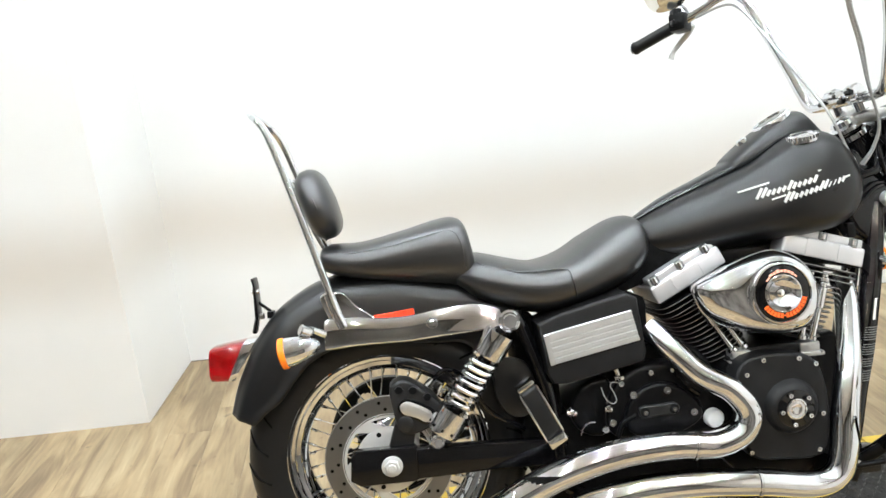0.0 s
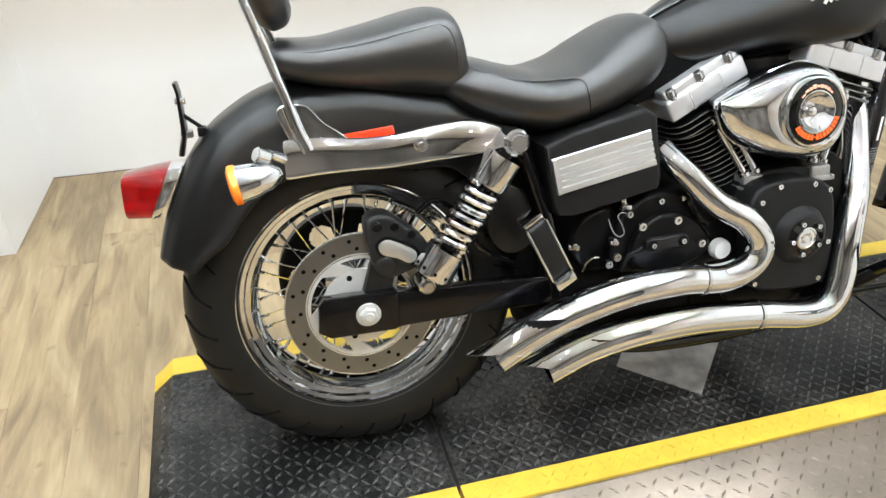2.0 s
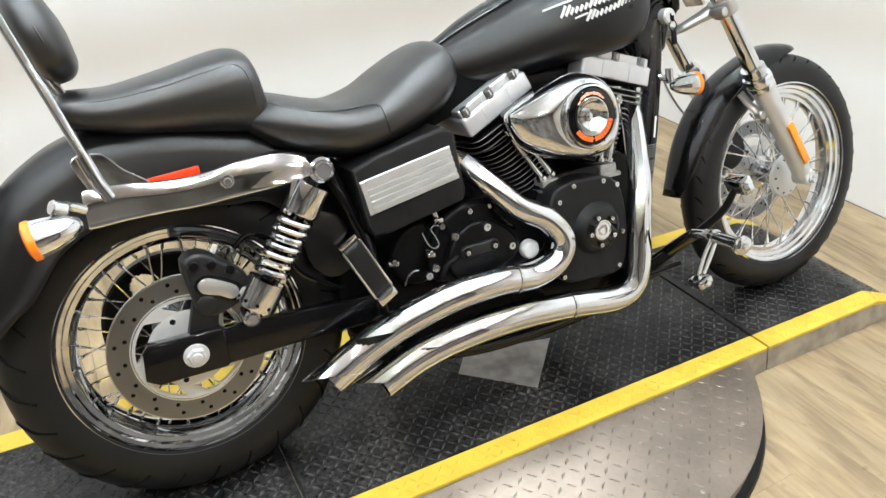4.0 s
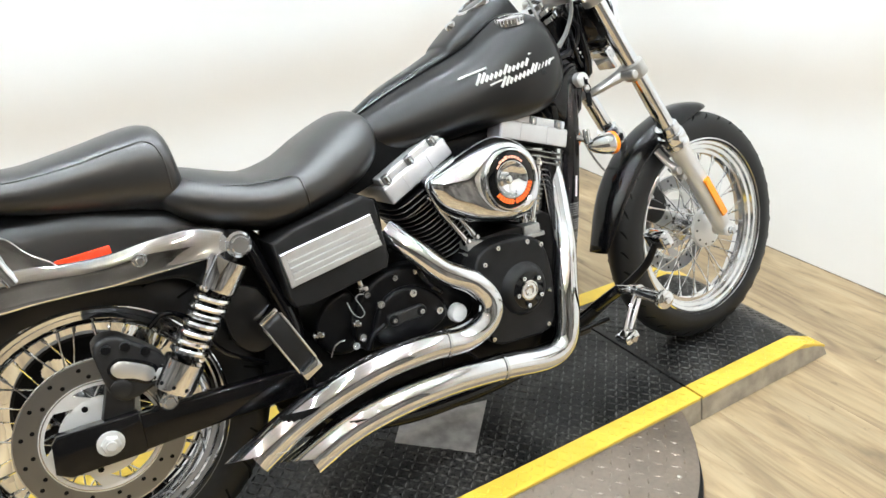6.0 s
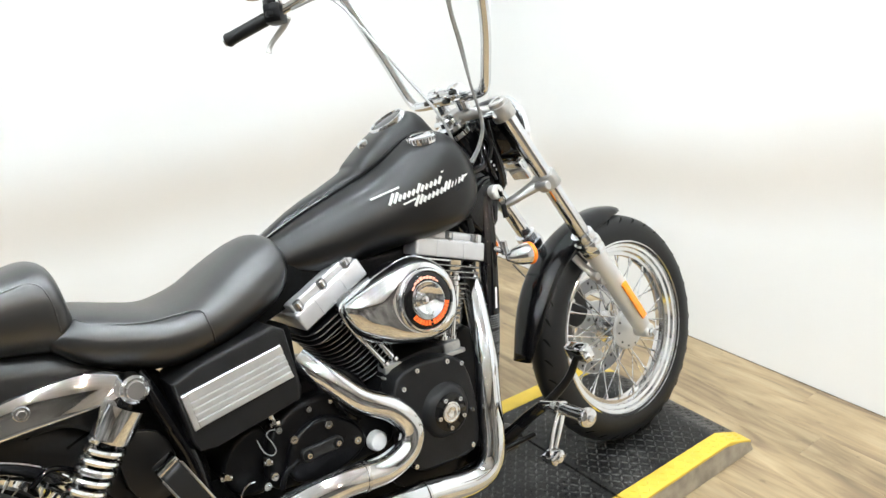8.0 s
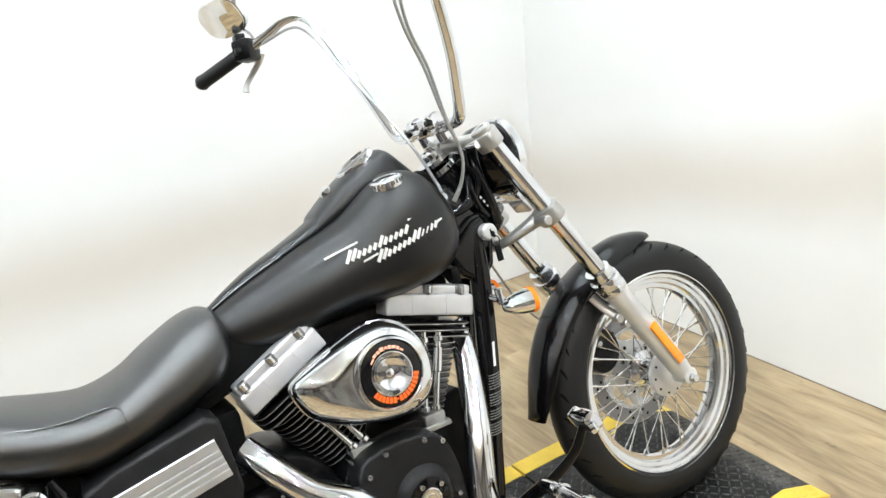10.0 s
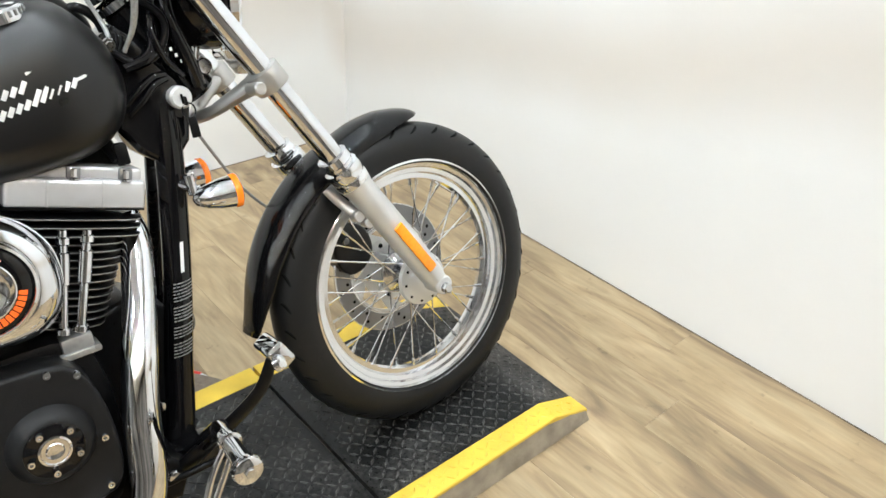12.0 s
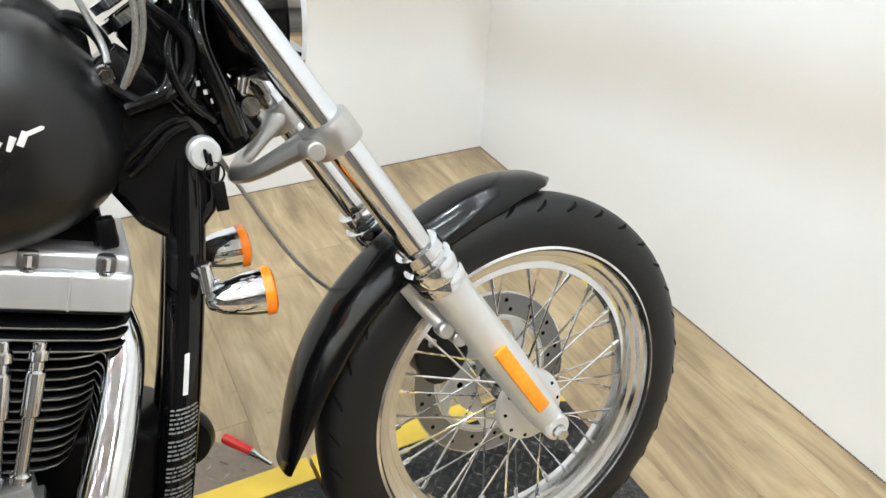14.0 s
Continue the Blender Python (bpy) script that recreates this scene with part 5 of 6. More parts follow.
# swingarm, shock, rear caliper
for s in (-1, 1):
    sw = part("swingarm", prism([(-0.085, 0.352), (-0.04, 0.362), (0.03, 0.356), (0.21, 0.352), (0.36, 0.345), (0.40, 0.33), (0.38, 0.285), (0.2, 0.288), (0.03, 0.284), (-0.07, 0.288), (-0.09, 0.31)], *((-0.128, -0.102) if s < 0 else (0.102, 0.128)), 0.006, 3), GLOSS, bike, "gloss black swingarm")
    part("axle_nut", join(rod((0, s * 0.130, 0.322), (0, s * 0.134, 0.322), 0.023, seg=24), rod((0, s * 0.133, 0.322), (0, s * 0.144, 0.322), 0.017, seg=6), rod((0, s * 0.144, 0.322), (0, s * 0.149, 0.322), 0.009, seg=16)), ALLOY, sw, "steel axle nut")
    part("axle_block", prism([(-0.088, 0.350), (-0.078, 0.362), (0.052, 0.362), (0.056, 0.356), (0.056, 0.288), (0.050, 0.282), (-0.07, 0.282), (-0.092, 0.296)], *((-0.131, -0.105) if s < 0 else (0.105, 0.131)), 0.005, 3), GLOSS, sw, "gloss black axle adjuster block")
    a, b = V(0.267, s * 0.178, 0.631), V(0.100, s * 0.165, 0.384)
    d = (b - a).normalized()
    L = (b - a).length
    shock = part("shock_absorber", join(lathe([(0.02, 0.03), (0.034, 0.032), (0.035, 0.085), (0.033, 0.09), (0.02, 0.092)], a, d, 32, True)), CHROME, bike, "chrome shock absorber")
    part("damper_rod", rod(a + d * 0.02, b - d * 0.02, 0.013, seg=16), GLOSS, shock)
    coil = []
    turns = 7.6
    x = d.orthogonal().normalized()
    yv = d.cross(x)
    n = 180
    for k in range(n + 1):
        t = k / n
        aa = 2 * math.pi * turns * t
        coil.append(a + d * (0.092 + 0.125 * t) + 0.0285 * (math.cos(aa) * x + math.sin(aa) * yv))
    part("coil_spring", sweep(coil, 0.0060, 8, smooth=False), RIM, shock, "chrome coil spring")
    part("lower_can", lathe([(0.02, 0.0), (0.036, 0.002), (0.037, 0.052), (0.035, 0.058), (0.018, 0.06)], a + d * 0.222, d, 32, True), RIM, shock, "chrome lower shock cover")
    holes = []
    for k in range(10):
        aa = 2 * math.pi * k / 10
        u = math.cos(aa) * x + math.sin(aa) * yv
        q = a + d * 0.268 + u * 0.036
        holes.append(rod(q, q + u * 0.0018, 0.0035, seg=8))
    part("cover_hole", join(*holes), SHADEBLACK, shock)["kind"] = "stuff"
    part("shock_mount", join(rod(a + V(0, s * -0.03, 0), a + V(0, s * 0.022, 0), 0.024, seg=28), rod(a + V(0, s * 0.02, 0), a + V(0, s * 0.03, 0), 0.0165, seg=24)), CHROME, shock, "chrome mount eye")
    part("shock_stud", join(rod(b + V(0, s * -0.03, 0), b + V(0, s * 0.02, 0), 0.016, seg=20), rod(b + V(0, s * 0.02, 0), b + V(0, s * 0.028, 0), 0.011, seg=6)), CHROME, shock, "chrome lower bolt")
CAL = Matrix.Translation((-0.020, 0, 0.002))
cal = part("rear_caliper", moved(join(prism(rounded([(0.026, 0.495), (0.06, 0.508), (0.095, 0.485), (0.135, 0.445), (0.128, 0.41), (0.09, 0.39), (0.06, 0.385), (0.04, 0.40), (0.03, 0.44)], 3), -0.128, -0.075, 0.008, 3),
                               prism([(0.04, 0.44), (0.08, 0.41), (0.068, 0.35), (0.04, 0.332), (0.012, 0.345)], -0.115, -0.09, 0.006)), CAL), CAST, bike, "black rear brake caliper")
part("badge_edge", moved(prism(rounded([(0.040, 0.452), (0.058, 0.467), (0.087, 0.457), (0.116, 0.438), (0.118, 0.415), (0.098, 0.406), (0.076, 0.419), (0.048, 0.430)], 3), -0.1305, -0.126, 0.002), CAL), GLOSS, cal, "black badge edge")
part("caliper_badge", moved(prism(rounded([(0.045, 0.452), (0.06, 0.462), (0.085, 0.452), (0.11, 0.435), (0.112, 0.418), (0.098, 0.412), (0.078, 0.424), (0.052, 0.434)], 3), -0.133, -0.126, 0.003), CAL), BRUSHED, cal, "plain oval silver badge")
for bx, bz in ((0.045, 0.488), (0.075, 0.485), (0.105, 0.468)):
    part("caliper_bolt", moved(rod((bx, -0.126, bz), (bx, -0.136, bz), 0.0085, seg=12), CAL), BLACK, cal)
part("caliper_piston", moved(lathe([(0.017, 0), (0.018, 0.006), (0.014, 0.008), (0.001, 0.008)], (0.055, -0.127, 0.412), (0, -1, 0), 20, True), CAL), CAST, cal)
part("brake_hose", sweep([(0.10, -0.12, 0.505), (0.13, -0.125, 0.525), (0.17, -0.12, 0.50), (0.22, -0.115, 0.42), (0.30, -0.115, 0.37)], 0.005, 8), GLOSS, cal)
part("belt_guard", prism(rounded([(0.24, 0.53), (0.31, 0.52), (0.335, 0.46), (0.33, 0.41), (0.28, 0.395), (0.24, 0.44)], 3), -0.105, -0.09, 0.005), DENIM, bike, "satin black side cover")
part("inner_fender", prism(rounded([(0.28, 0.62), (0.36, 0.60), (0.40, 0.40), (0.36, 0.25), (0.30, 0.28), (0.305, 0.45)], 3), -0.085, 0.085, 0.01), SHADEBLACK, bike)

# side box with ribbed plate
cover = part("side_cover", prism([(0.335, 0.612), (0.39, 0.632), (0.545, 0.664), (0.568, 0.65), (0.582, 0.53), (0.575, 0.508), (0.40, 0.475), (0.365, 0.478), (0.352, 0.50)], -0.165, -0.05, 0.009, 3), CRINKLE, bike, "black ribbed side box")
def plate_at(f, g, d):
    """A place on the plate: f down its height, g along it, d proud of the box."""
    a, c = V(0.347, 0, 0.588).lerp(V(0.360, 0, 0.520), f), V(0.557, 0, 0.626).lerp(V(0.573, 0, 0.558), f)
    return a.lerp(c, g) + V(0, -0.165 - d, 0)


rib_line = [(0.0, -0.004), (0.0, 0.004), (0.02, 0.006), (0.23, 0.006)]
for k in range(4):
    f = 0.25 + 0.175 * k
    rib_line += [(f + 0.015, 0.0015), (f + 0.04, 0.0015), (f + 0.06, 0.006), (f + 0.155, 0.006)]
rib_line += [(0.98, 0.006), (1.0, 0.004), (1.0, -0.004)]
part("ribbed_plate", loft([[plate_at(f, g, d) for f, d in rib_line] for g in (0.055, 0.3, 0.6, 0.97)]), BRUSHED, cover, "brushed aluminium ribbed plate", 25)
part("plate_end", loft([[plate_at(f, g, d) for f, d in ((0.0, -0.004), (0.0, 0.006), (0.03, 0.008), (0.97, 0.008), (1.0, 0.006), (1.0, -0.004))] for g in (0.0, 0.05)]), BRUSHED, cover, "flat plate end")

# engine
part("crankcase", join(prism(rounded([(0.745, 0.40), (0.79, 0.49), (0.86, 0.51), (0.97, 0.50), (1.00, 0.42), (1.0, 0.28), (0.95, 0.20), (0.82, 0.21), (0.75, 0.28)], 3), -0.13, 0.13, 0.01)), BLACK, bike, "black crankcase")
part("gearbox_case", prism(rounded([(0.50, 0.36), (0.50, 0.50), (0.60, 0.53), (0.70, 0.525), (0.76, 0.46), (0.75, 0.36)], 3), -0.10, 0.10, 0.012, 3), BLACK, bike, "black gearbox case")
part("intake", prism([(0.80, 0.66), (0.79, 0.73), (0.99, 0.735), (0.985, 0.66), (0.93, 0.56), (0.85, 0.56)], -0.06, 0.06, 0.012, 3), BLACK, bike, "black intake between the cylinders")
mount = part("engine_mount", join(prism([(0.97, 0.19), (1.045, 0.165), (1.085, 0.24), (1.105, 0.36), (1.125, 0.47), (1.07, 0.51), (0.97, 0.49)], -0.055, 0.09, 0.012, 3),
                                  prism([(0.99, 0.20), (1.05, 0.185), (1.075, 0.235), (1.05, 0.262), (0.99, 0.255)], -0.165, -0.05, 0.008, 3)), BLACK, bike, "black engine front mount")
for x, y, z, q in ((1.046, -0.165, 0.232, 0.011), (1.071, -0.057, 0.3045, 0.012)):
    part("mount_bolt", lathe([(q, 0), (q, 0.006), (q * 0.8, 0.009), (q * 0.3, 0.010), (0.0005, 0.010)], (x, y, z), (0, -1, 0), 14, True), CHROME_WORN, mount, "steel bolt")
cam_cover = part("cam_cover", prism(rounded([(0.775, 0.465), (0.83, 0.50), (0.94, 0.49), (0.975, 0.43), (0.985, 0.33), (0.965, 0.265), (0.88, 0.262), (0.805, 0.275), (0.785, 0.35)], 3), -0.182, -0.12, 0.008, 3), CRINKLE, bike, "black wrinkle-finish cam cover")
part("timer_ring", lathe([(0.062, 0.0), (0.055, 0.012), (0.046, 0.020), (0.042, 0.021), (0.041, 0.017)], (0.896, -0.180, 0.381), (0, -1, 0), 40), CRINKLE, cam_cover)
timer = part("timer_cover", lathe([(0.044, 0.008), (0.044, 0.019), (0.040, 0.022), (0.001, 0.022)], (0.896, -0.180, 0.381), (0, -1, 0), 40, True), GLOSS, cam_cover, "black timer cover")
part("timer_badge", lathe([(0.023, 0.021), (0.023, 0.0245), (0.020, 0.0255), (0.0185, 0.0235), (0.013, 0.0235), (0.011, 0.0252), (0.006, 0.0240), (0.001, 0.0245)], (0.896, -0.180, 0.381), (0, -1, 0), 36, True), RIM, timer, "plain ringed chrome badge")


def bolt(x, y, z, parent, r=0.0075, m=CHROME):
    return part("bolt", join(lathe([(r, 0), (r, 0.006), (r * 0.85, 0.008), (r * 0.45, 0.008), (r * 0.4, 0.004), (0.0005, 0.004)], (x, y, z), (0, -1, 0), 14, True)), m, parent)


for k in range(5):
    a = 2 * math.pi * k / 5 + 0.75
    bolt(0.896 + 0.034 * math.cos(a), -0.2015, 0.381 + 0.034 * math.sin(a), timer, 0.0055)
for x, z in ((0.795, 0.462), (0.835, 0.490), (0.915, 0.487), (0.952, 0.472), (0.80, 0.288), (0.955, 0.28), (0.965, 0.36), (0.79, 0.36)):
    bolt(x, -0.181, z, cam_cover, 0.006)
trans = part("gearbox_cover", join(prism(rounded([(0.49, 0.385), (0.505, 0.445), (0.545, 0.482), (0.60, 0.496), (0.68, 0.490), (0.745, 0.465), (0.785, 0.41), (0.78, 0.345), (0.70, 0.325), (0.55, 0.33), (0.50, 0.345)], 3), -0.140, 0.08, 0.014, 4),
                                   prism(rounded([(0.41, 0.40), (0.44, 0.455), (0.50, 0.47), (0.52, 0.40), (0.50, 0.34), (0.44, 0.345)], 3), -0.118, 0.06, 0.012, 3)), BLACK, bike, "black gearbox side cover")
part("clutch_cover", join(prism(rounded([(0.528, 0.375), (0.545, 0.425), (0.585, 0.452), (0.64, 0.45), (0.695, 0.41), (0.705, 0.365), (0.64, 0.335), (0.555, 0.34)], 3), -0.156, -0.135, 0.010, 4),
                          sweep([(0.510, -0.150, 0.344), (0.522, -0.152, 0.373), (0.552, -0.154, 0.3885)], 0.006, 10)), BLACK, trans, "black raised cover")
part("cover_pad", prism(rounded([(0.556, 0.396), (0.562, 0.408), (0.600, 0.4095), (0.640, 0.411), (0.650, 0.398), (0.640, 0.386), (0.602, 0.384), (0.565, 0.382)], 3), -0.166, -0.150, 0.004, 3), CAST, trans, "raised oblong pad")
for x, z, y, r in ((0.522, 0.461, -0.146, 0.0075), (0.5455, 0.436, -0.156, 0.0095), (0.623, 0.440, -0.157, 0.0095), (0.593, 0.478, -0.142, 0.0070), (0.642, 0.4785, -0.142, 0.0050), (0.684, 0.3845, -0.156, 0.0090),
                   (0.4975, 0.3765, -0.150, 0.0090), (0.480, 0.3635, -0.150, 0.0090), (0.740, 0.452, -0.141, 0.0060)):
    bolt(x, y, z, trans, r)
for x, z in ((0.569, 0.396), (0.636, 0.398)):
    part("bolt_well", lathe([(0.0105, 0.0), (0.0105, 0.0012), (0.008, 0.0014), (0.0005, 0.0012)], (x, -0.1655, z), (0, -1, 0), 18, True), SHADEBLACK, trans)
    bolt(x, -0.1645, z, trans, 0.0062)
# one pale colour stands for the white highlight on the plug
part("filler_plug", lathe([(0.021, 0), (0.021, 0.014), (0.018, 0.019), (0.006, 0.021), (0.0005, 0.021)], (0.731, -0.148, 0.365), (0, -1, 0), 28, True), WHITEPRINT, trans, "filler plug with its highlight as a pale colour")
part("hose_clip", join(rod((0.482, -0.150, 0.408), (0.498, -0.156, 0.406), 0.006), rod((0.489, -0.14, 0.412), (0.489, -0.160, 0.412), 0.0055)), CHROME_WORN, trans, "bright hose clip")
part("linkage", join(rod((0.398, -0.135, 0.404), (0.420, -0.142, 0.402), 0.007), rod((0.408, -0.13, 0.408), (0.408, -0.150, 0.408), 0.006)), CHROME_WORN, trans, "worn steel linkage")
part("wire_loop", sweep([(0.476, -0.150, 0.457), (0.480, -0.156, 0.440), (0.487, -0.158, 0.428), (0.499, -0.158, 0.4205), (0.508, -0.157, 0.427), (0.503, -0.155, 0.444), (0.496, -0.152, 0.459), (0.503, -0.150, 0.466), (0.518, -0.148, 0.463)], 0.0013, 6, 5), PRINT, trans, "thin grey wire loop")
part("shift_rod", sweep([(0.425, -0.150, 0.355), (0.432, -0.152, 0.372), (0.445, -0.152, 0.381), (0.458, -0.150, 0.380)], 0.0028, 8, 5), CHROME_WORN, trans, "thin bent rod")
part("breather_hose", sweep([(0.66, -0.13, 0.50), (0.655, -0.15, 0.47), (0.675, -0.155, 0.44), (0.70, -0.15, 0.42)], 0.006, 8), GLOSS, trans)
part("speed_sensor", join(rod((0.525, -0.125, 0.468), (0.518, -0.128, 0.492), 0.007, seg=14), box((0.522, -0.128, 0.470), (0.022, 0.024, 0.010), 0.003)), CHROME_WORN, trans, "small steel sensor")
# added dark blocks that close the see-through gaps under seat and tank
part("gap_block", box((0.60, 0, 0.705), (0.34, 0.15, 0.09), 0.02, Matrix.Rotation(radians(-18), 4, "Y")), SHADEBLACK, bike, "dark block added to fill the gap under the seat")
part("gap_block", box((0.98, 0.0, 0.742), (0.26, 0.12, 0.05), 0.015), SHADEBLACK, bike, "dark block added to fill the gap under the tank")
part("engine_block", join(box((0.56, 0, 0.28), (0.42, 0.18, 0.22), 0.02), box((0.86, 0, 0.24), (0.3, 0.2, 0.18), 0.02), box((0.50, 0, 0.56), (0.24, 0.16, 0.16), 0.02)), SHADEBLACK, bike, "dark engine mass")


def cylinder(base, ax, name, y, half_lo, half_hi):
    """A finned barrel and head along its axis, with rocker box on top."""
    base, ax = Vector(base), Vector(ax).normalized()
    side = V(0, 1, 0)
    fw = side.cross(ax).normalized()
    root = part(name, join(sweep([base, base + ax * 0.19], 0.066, 24, smooth=False)), BLACK, bike, "black finned cylinder")
    fins = 15
    for k in range(fins):
        head = k > 11
        t = 0.010 + 0.0117 * k if not head else 0.1545 + 0.0125 * (k - 12)
        w = half_hi + 0.004 if head else half_lo + (half_hi - 0.008 - half_lo) * k / 11
        dep = 0.117 if head else 0.100
        c = base + ax * t
        ring = []
        for j in range(20):
            a = 2 * math.pi * j / 20
            ca, sa = math.cos(a), math.sin(a)
            e = 0.35 if head else 0.6
            ring.append((w * math.copysign(abs(ca) ** e, ca), dep * math.copysign(abs(sa) ** e, sa)))
        rings = [[c + ax * (dz - 0.0018) + fw * (u * q) + side * (v * q) for u, v in ring] for dz, q in ((-0.0006, 0.985), (0.0008, 1.0), (0.0030, 1.0), (0.0044, 0.985))]
        part("fin", loft(rings), BLACK, root)
        edge = [c + fw * (u * 1.002) + side * (v * 1.002) for u, v in ring]
        part("fin_edge", loft([[p + ax * d for p in edge] for d in (-0.0006, 0.0010)], caps=False), FINEDGE, root)
    # rocker box: a lower box with upright seams, and a lid with bolts in notches
    top = base + ax * 0.193
    rot = Matrix(((fw.x, 0, ax.x, 0), (0, 1, 0, 0), (fw.z, 0, ax.z, 0), (0, 0, 0, 1)))
    yc = -0.025
    rk = part("rocker_box", box(top + ax * 0.0245 + V(0, yc, 0), (half_hi * 2, 0.176, 0.045), 0.008, rot, 3), SILVER, root, "silver painted rocker box")
    for f in (-0.42, 0.36):
        part("box_seam", box(top + ax * 0.0245 + fw * (half_hi * f) + V(0, yc, 0), (0.0030, 0.1785, 0.041), 0.001, rot), SILVER, rk)
    part("rocker_lid", box(top + ax * 0.055 + V(0, yc + 0.0025, 0), (half_hi * 2 - 0.010, 0.166, 0.020), 0.006, rot, 3), SILVER, rk, "silver rocker lid")
    part("rocker_joint", box(top + ax * 0.0025 + V(0, yc, 0), (half_hi * 2 - 0.004, 0.172, 0.003), 0.0, rot), SHADEBLACK, rk)
    for f in (-0.78, -0.05, 0.70):
        q = top + ax * 0.054 + fw * (half_hi * f) + V(0, yc - 0.0765, 0)
        part("bolt_pocket", box(q + ax * 0.001, (0.020, 0.0185, 0.020), 0.004, rot), STEEL, rk, "grey bolt pocket")
        part("lid_bolt", join(rod(q - V(0, 0.006, 0) - ax * 0.006, q - V(0, 0.006, 0) + ax * 0.008, 0.0058, seg=8), rod(q - V(0, 0.006, 0) - ax * 0.010, q - V(0, 0.006, 0) - ax * 0.006, 0.0085, seg=12)), CHROME_WORN, rk, "steel bolt")
    return root


cylinder((0.806, 0, 0.485), (-0.438, 0, 0.899), "rear_cylinder", 0, 0.062, 0.094)
cylinder((0.970, 0, 0.500), (0.292, 0, 0.956), "front_cylinder", 0, 0.062, 0.097)
for (a, b) in (((0.958, 0.512), (0.998, 0.665)), ((0.982, 0.508), (1.030, 0.655)), ((0.800, 0.50), (0.722, 0.625)), ((0.824, 0.505), (0.748, 0.635))):
    lo, hi = V(a[0], -0.122, a[1]), V(b[0], -0.115, b[1])
    way = (hi - lo).normalized()
    pr = part("pushrod_tube", rod(lo, hi, 0.0075, seg=14), CHROME, bike, "chrome pushrod tube")
    for u, v, rr in ((0.075, 0.125, 0.0105), (0.0, 0.012, 0.0115), (0.135, 0.148, 0.011)):
        part("pushrod_collar", rod(lo + way * u, lo + way * v, rr, seg=14), CHROME, pr)
for c in ((0.972, -0.118, 0.495), (0.812, -0.118, 0.490)):
    part("tappet_block", join(box(c, (0.046, 0.036, 0.026), 0.005), box((c[0], c[1] - 0.004, c[2] - 0.013), (0.06, 0.04, 0.010), 0.003), rod((c[0] + 0.024, c[1] - 0.01, c[2] - 0.01), (c[0] + 0.024, c[1] - 0.026, c[2] - 0.01), 0.004, seg=8)), FINEDGE, bike, "cast alloy tappet block")
# air cleaner: an egg-shaped cover that runs smoothly into a round insert
air_outline = rounded([(0.699, 0.656), (0.703, 0.633), (0.724, 0.596), (0.772, 0.565), (0.815, 0.552), (0.885, 0.539), (0.936, 0.545), (0.966, 0.576), (0.975, 0.617), (0.969, 0.662), (0.944, 0.699), (0.91, 0.720), (0.872, 0.724), (0.82, 0.711), (0.762, 0.690), (0.713, 0.669)], 4)
ac, axn = V(0.872, -0.215, 0.638), V(0, -1, 0)


def air_ring(s, y, grow=1.0):
    """A ring between the cover's outline (s 0) and the insert's circle (s 1)."""
    out = []
    for x, z in air_outline:
        a = math.atan2(z - 0.632, x - 0.850)
        cx, cz = ac.x + 0.068 * math.cos(a), ac.z + 0.068 * math.sin(a)
        ox, oz = 0.845 + (x - 0.845) * grow, 0.635 + (z - 0.635) * grow
        out.append((ox + (cx - ox) * s, y, oz + (cz - oz) * s))
    return out


air_rings = [air_ring(0, -0.140, 0.97), air_ring(0, -0.150, 1.0), air_ring(0, -0.164, 1.0), air_ring(0.03, -0.172), air_ring(0.10, -0.181), air_ring(0.22, -0.191),
             air_ring(0.38, -0.199), air_ring(0.56, -0.205), air_ring(0.74, -0.208), air_ring(0.90, -0.2095), air_ring(1.0, -0.210)]
for y in (-0.209, -0.190):      # the well of the dished insert
    air_rings.append([(ac.x + (x - ac.x) * 0.65, y, ac.z + (z - ac.z) * 0.65) for x, _, z in air_ring(1.0, y)])
air = part("air_cleaner", loft(air_rings), CHROME, bike, "chrome egg-shaped air cleaner cover", 60)
part("cover_bead", loft([air_ring(0, -0.151, 1.0), air_ring(0, -0.152, 1.014), air_ring(0, -0.157, 1.014), air_ring(0, -0.158, 1.0)], caps=False), CHROME, air, "rolled chrome edge")
part("insert_rim", lathe([(0.068, -0.007), (0.0685, 0.003), (0.066, 0.008), (0.0625, 0.009), (0.060, 0.006)], ac, axn, 48), CHROME, air)
part("insert_ring", lathe([(0.0605, 0.005), (0.057, 0.0075), (0.041, 0.0085), (0.039, 0.007)], ac, axn, 48), GLOSS, air, "black insert ring with orange print")
part("insert_dome", lathe([(0.0405, -0.0180), (0.0405, 0.0090), (0.0390, 0.0095), (0.0375, 0.0075), (0.034, 0.0020), (0.029, -0.0035), (0.023, -0.0075), (0.017, -0.0100), (0.0120, -0.0110), (0.0108, -0.0100), (0.0103, -0.0020), (0.0085, 0.0005), (0.005, 0.0018), (0.001, 0.0022)], ac, axn, 40, True), CHROME, air, "chrome centre dish with a raised knob")


def ring_bar(a0, a1, r0, r1, lift):
    n = max(2, int(abs(a1 - a0) / 0.06))
    rings = []
    for k in range(n + 1):
        a = a0 + (a1 - a0) * k / n
        rings.append([ac + V(r * math.cos(a), -lift - dy, r * math.sin(a)) for r, dy in ((r0, 0), (r1, 0), (r1, 0.0012), (r0, 0.0012))])
    return loft(rings)


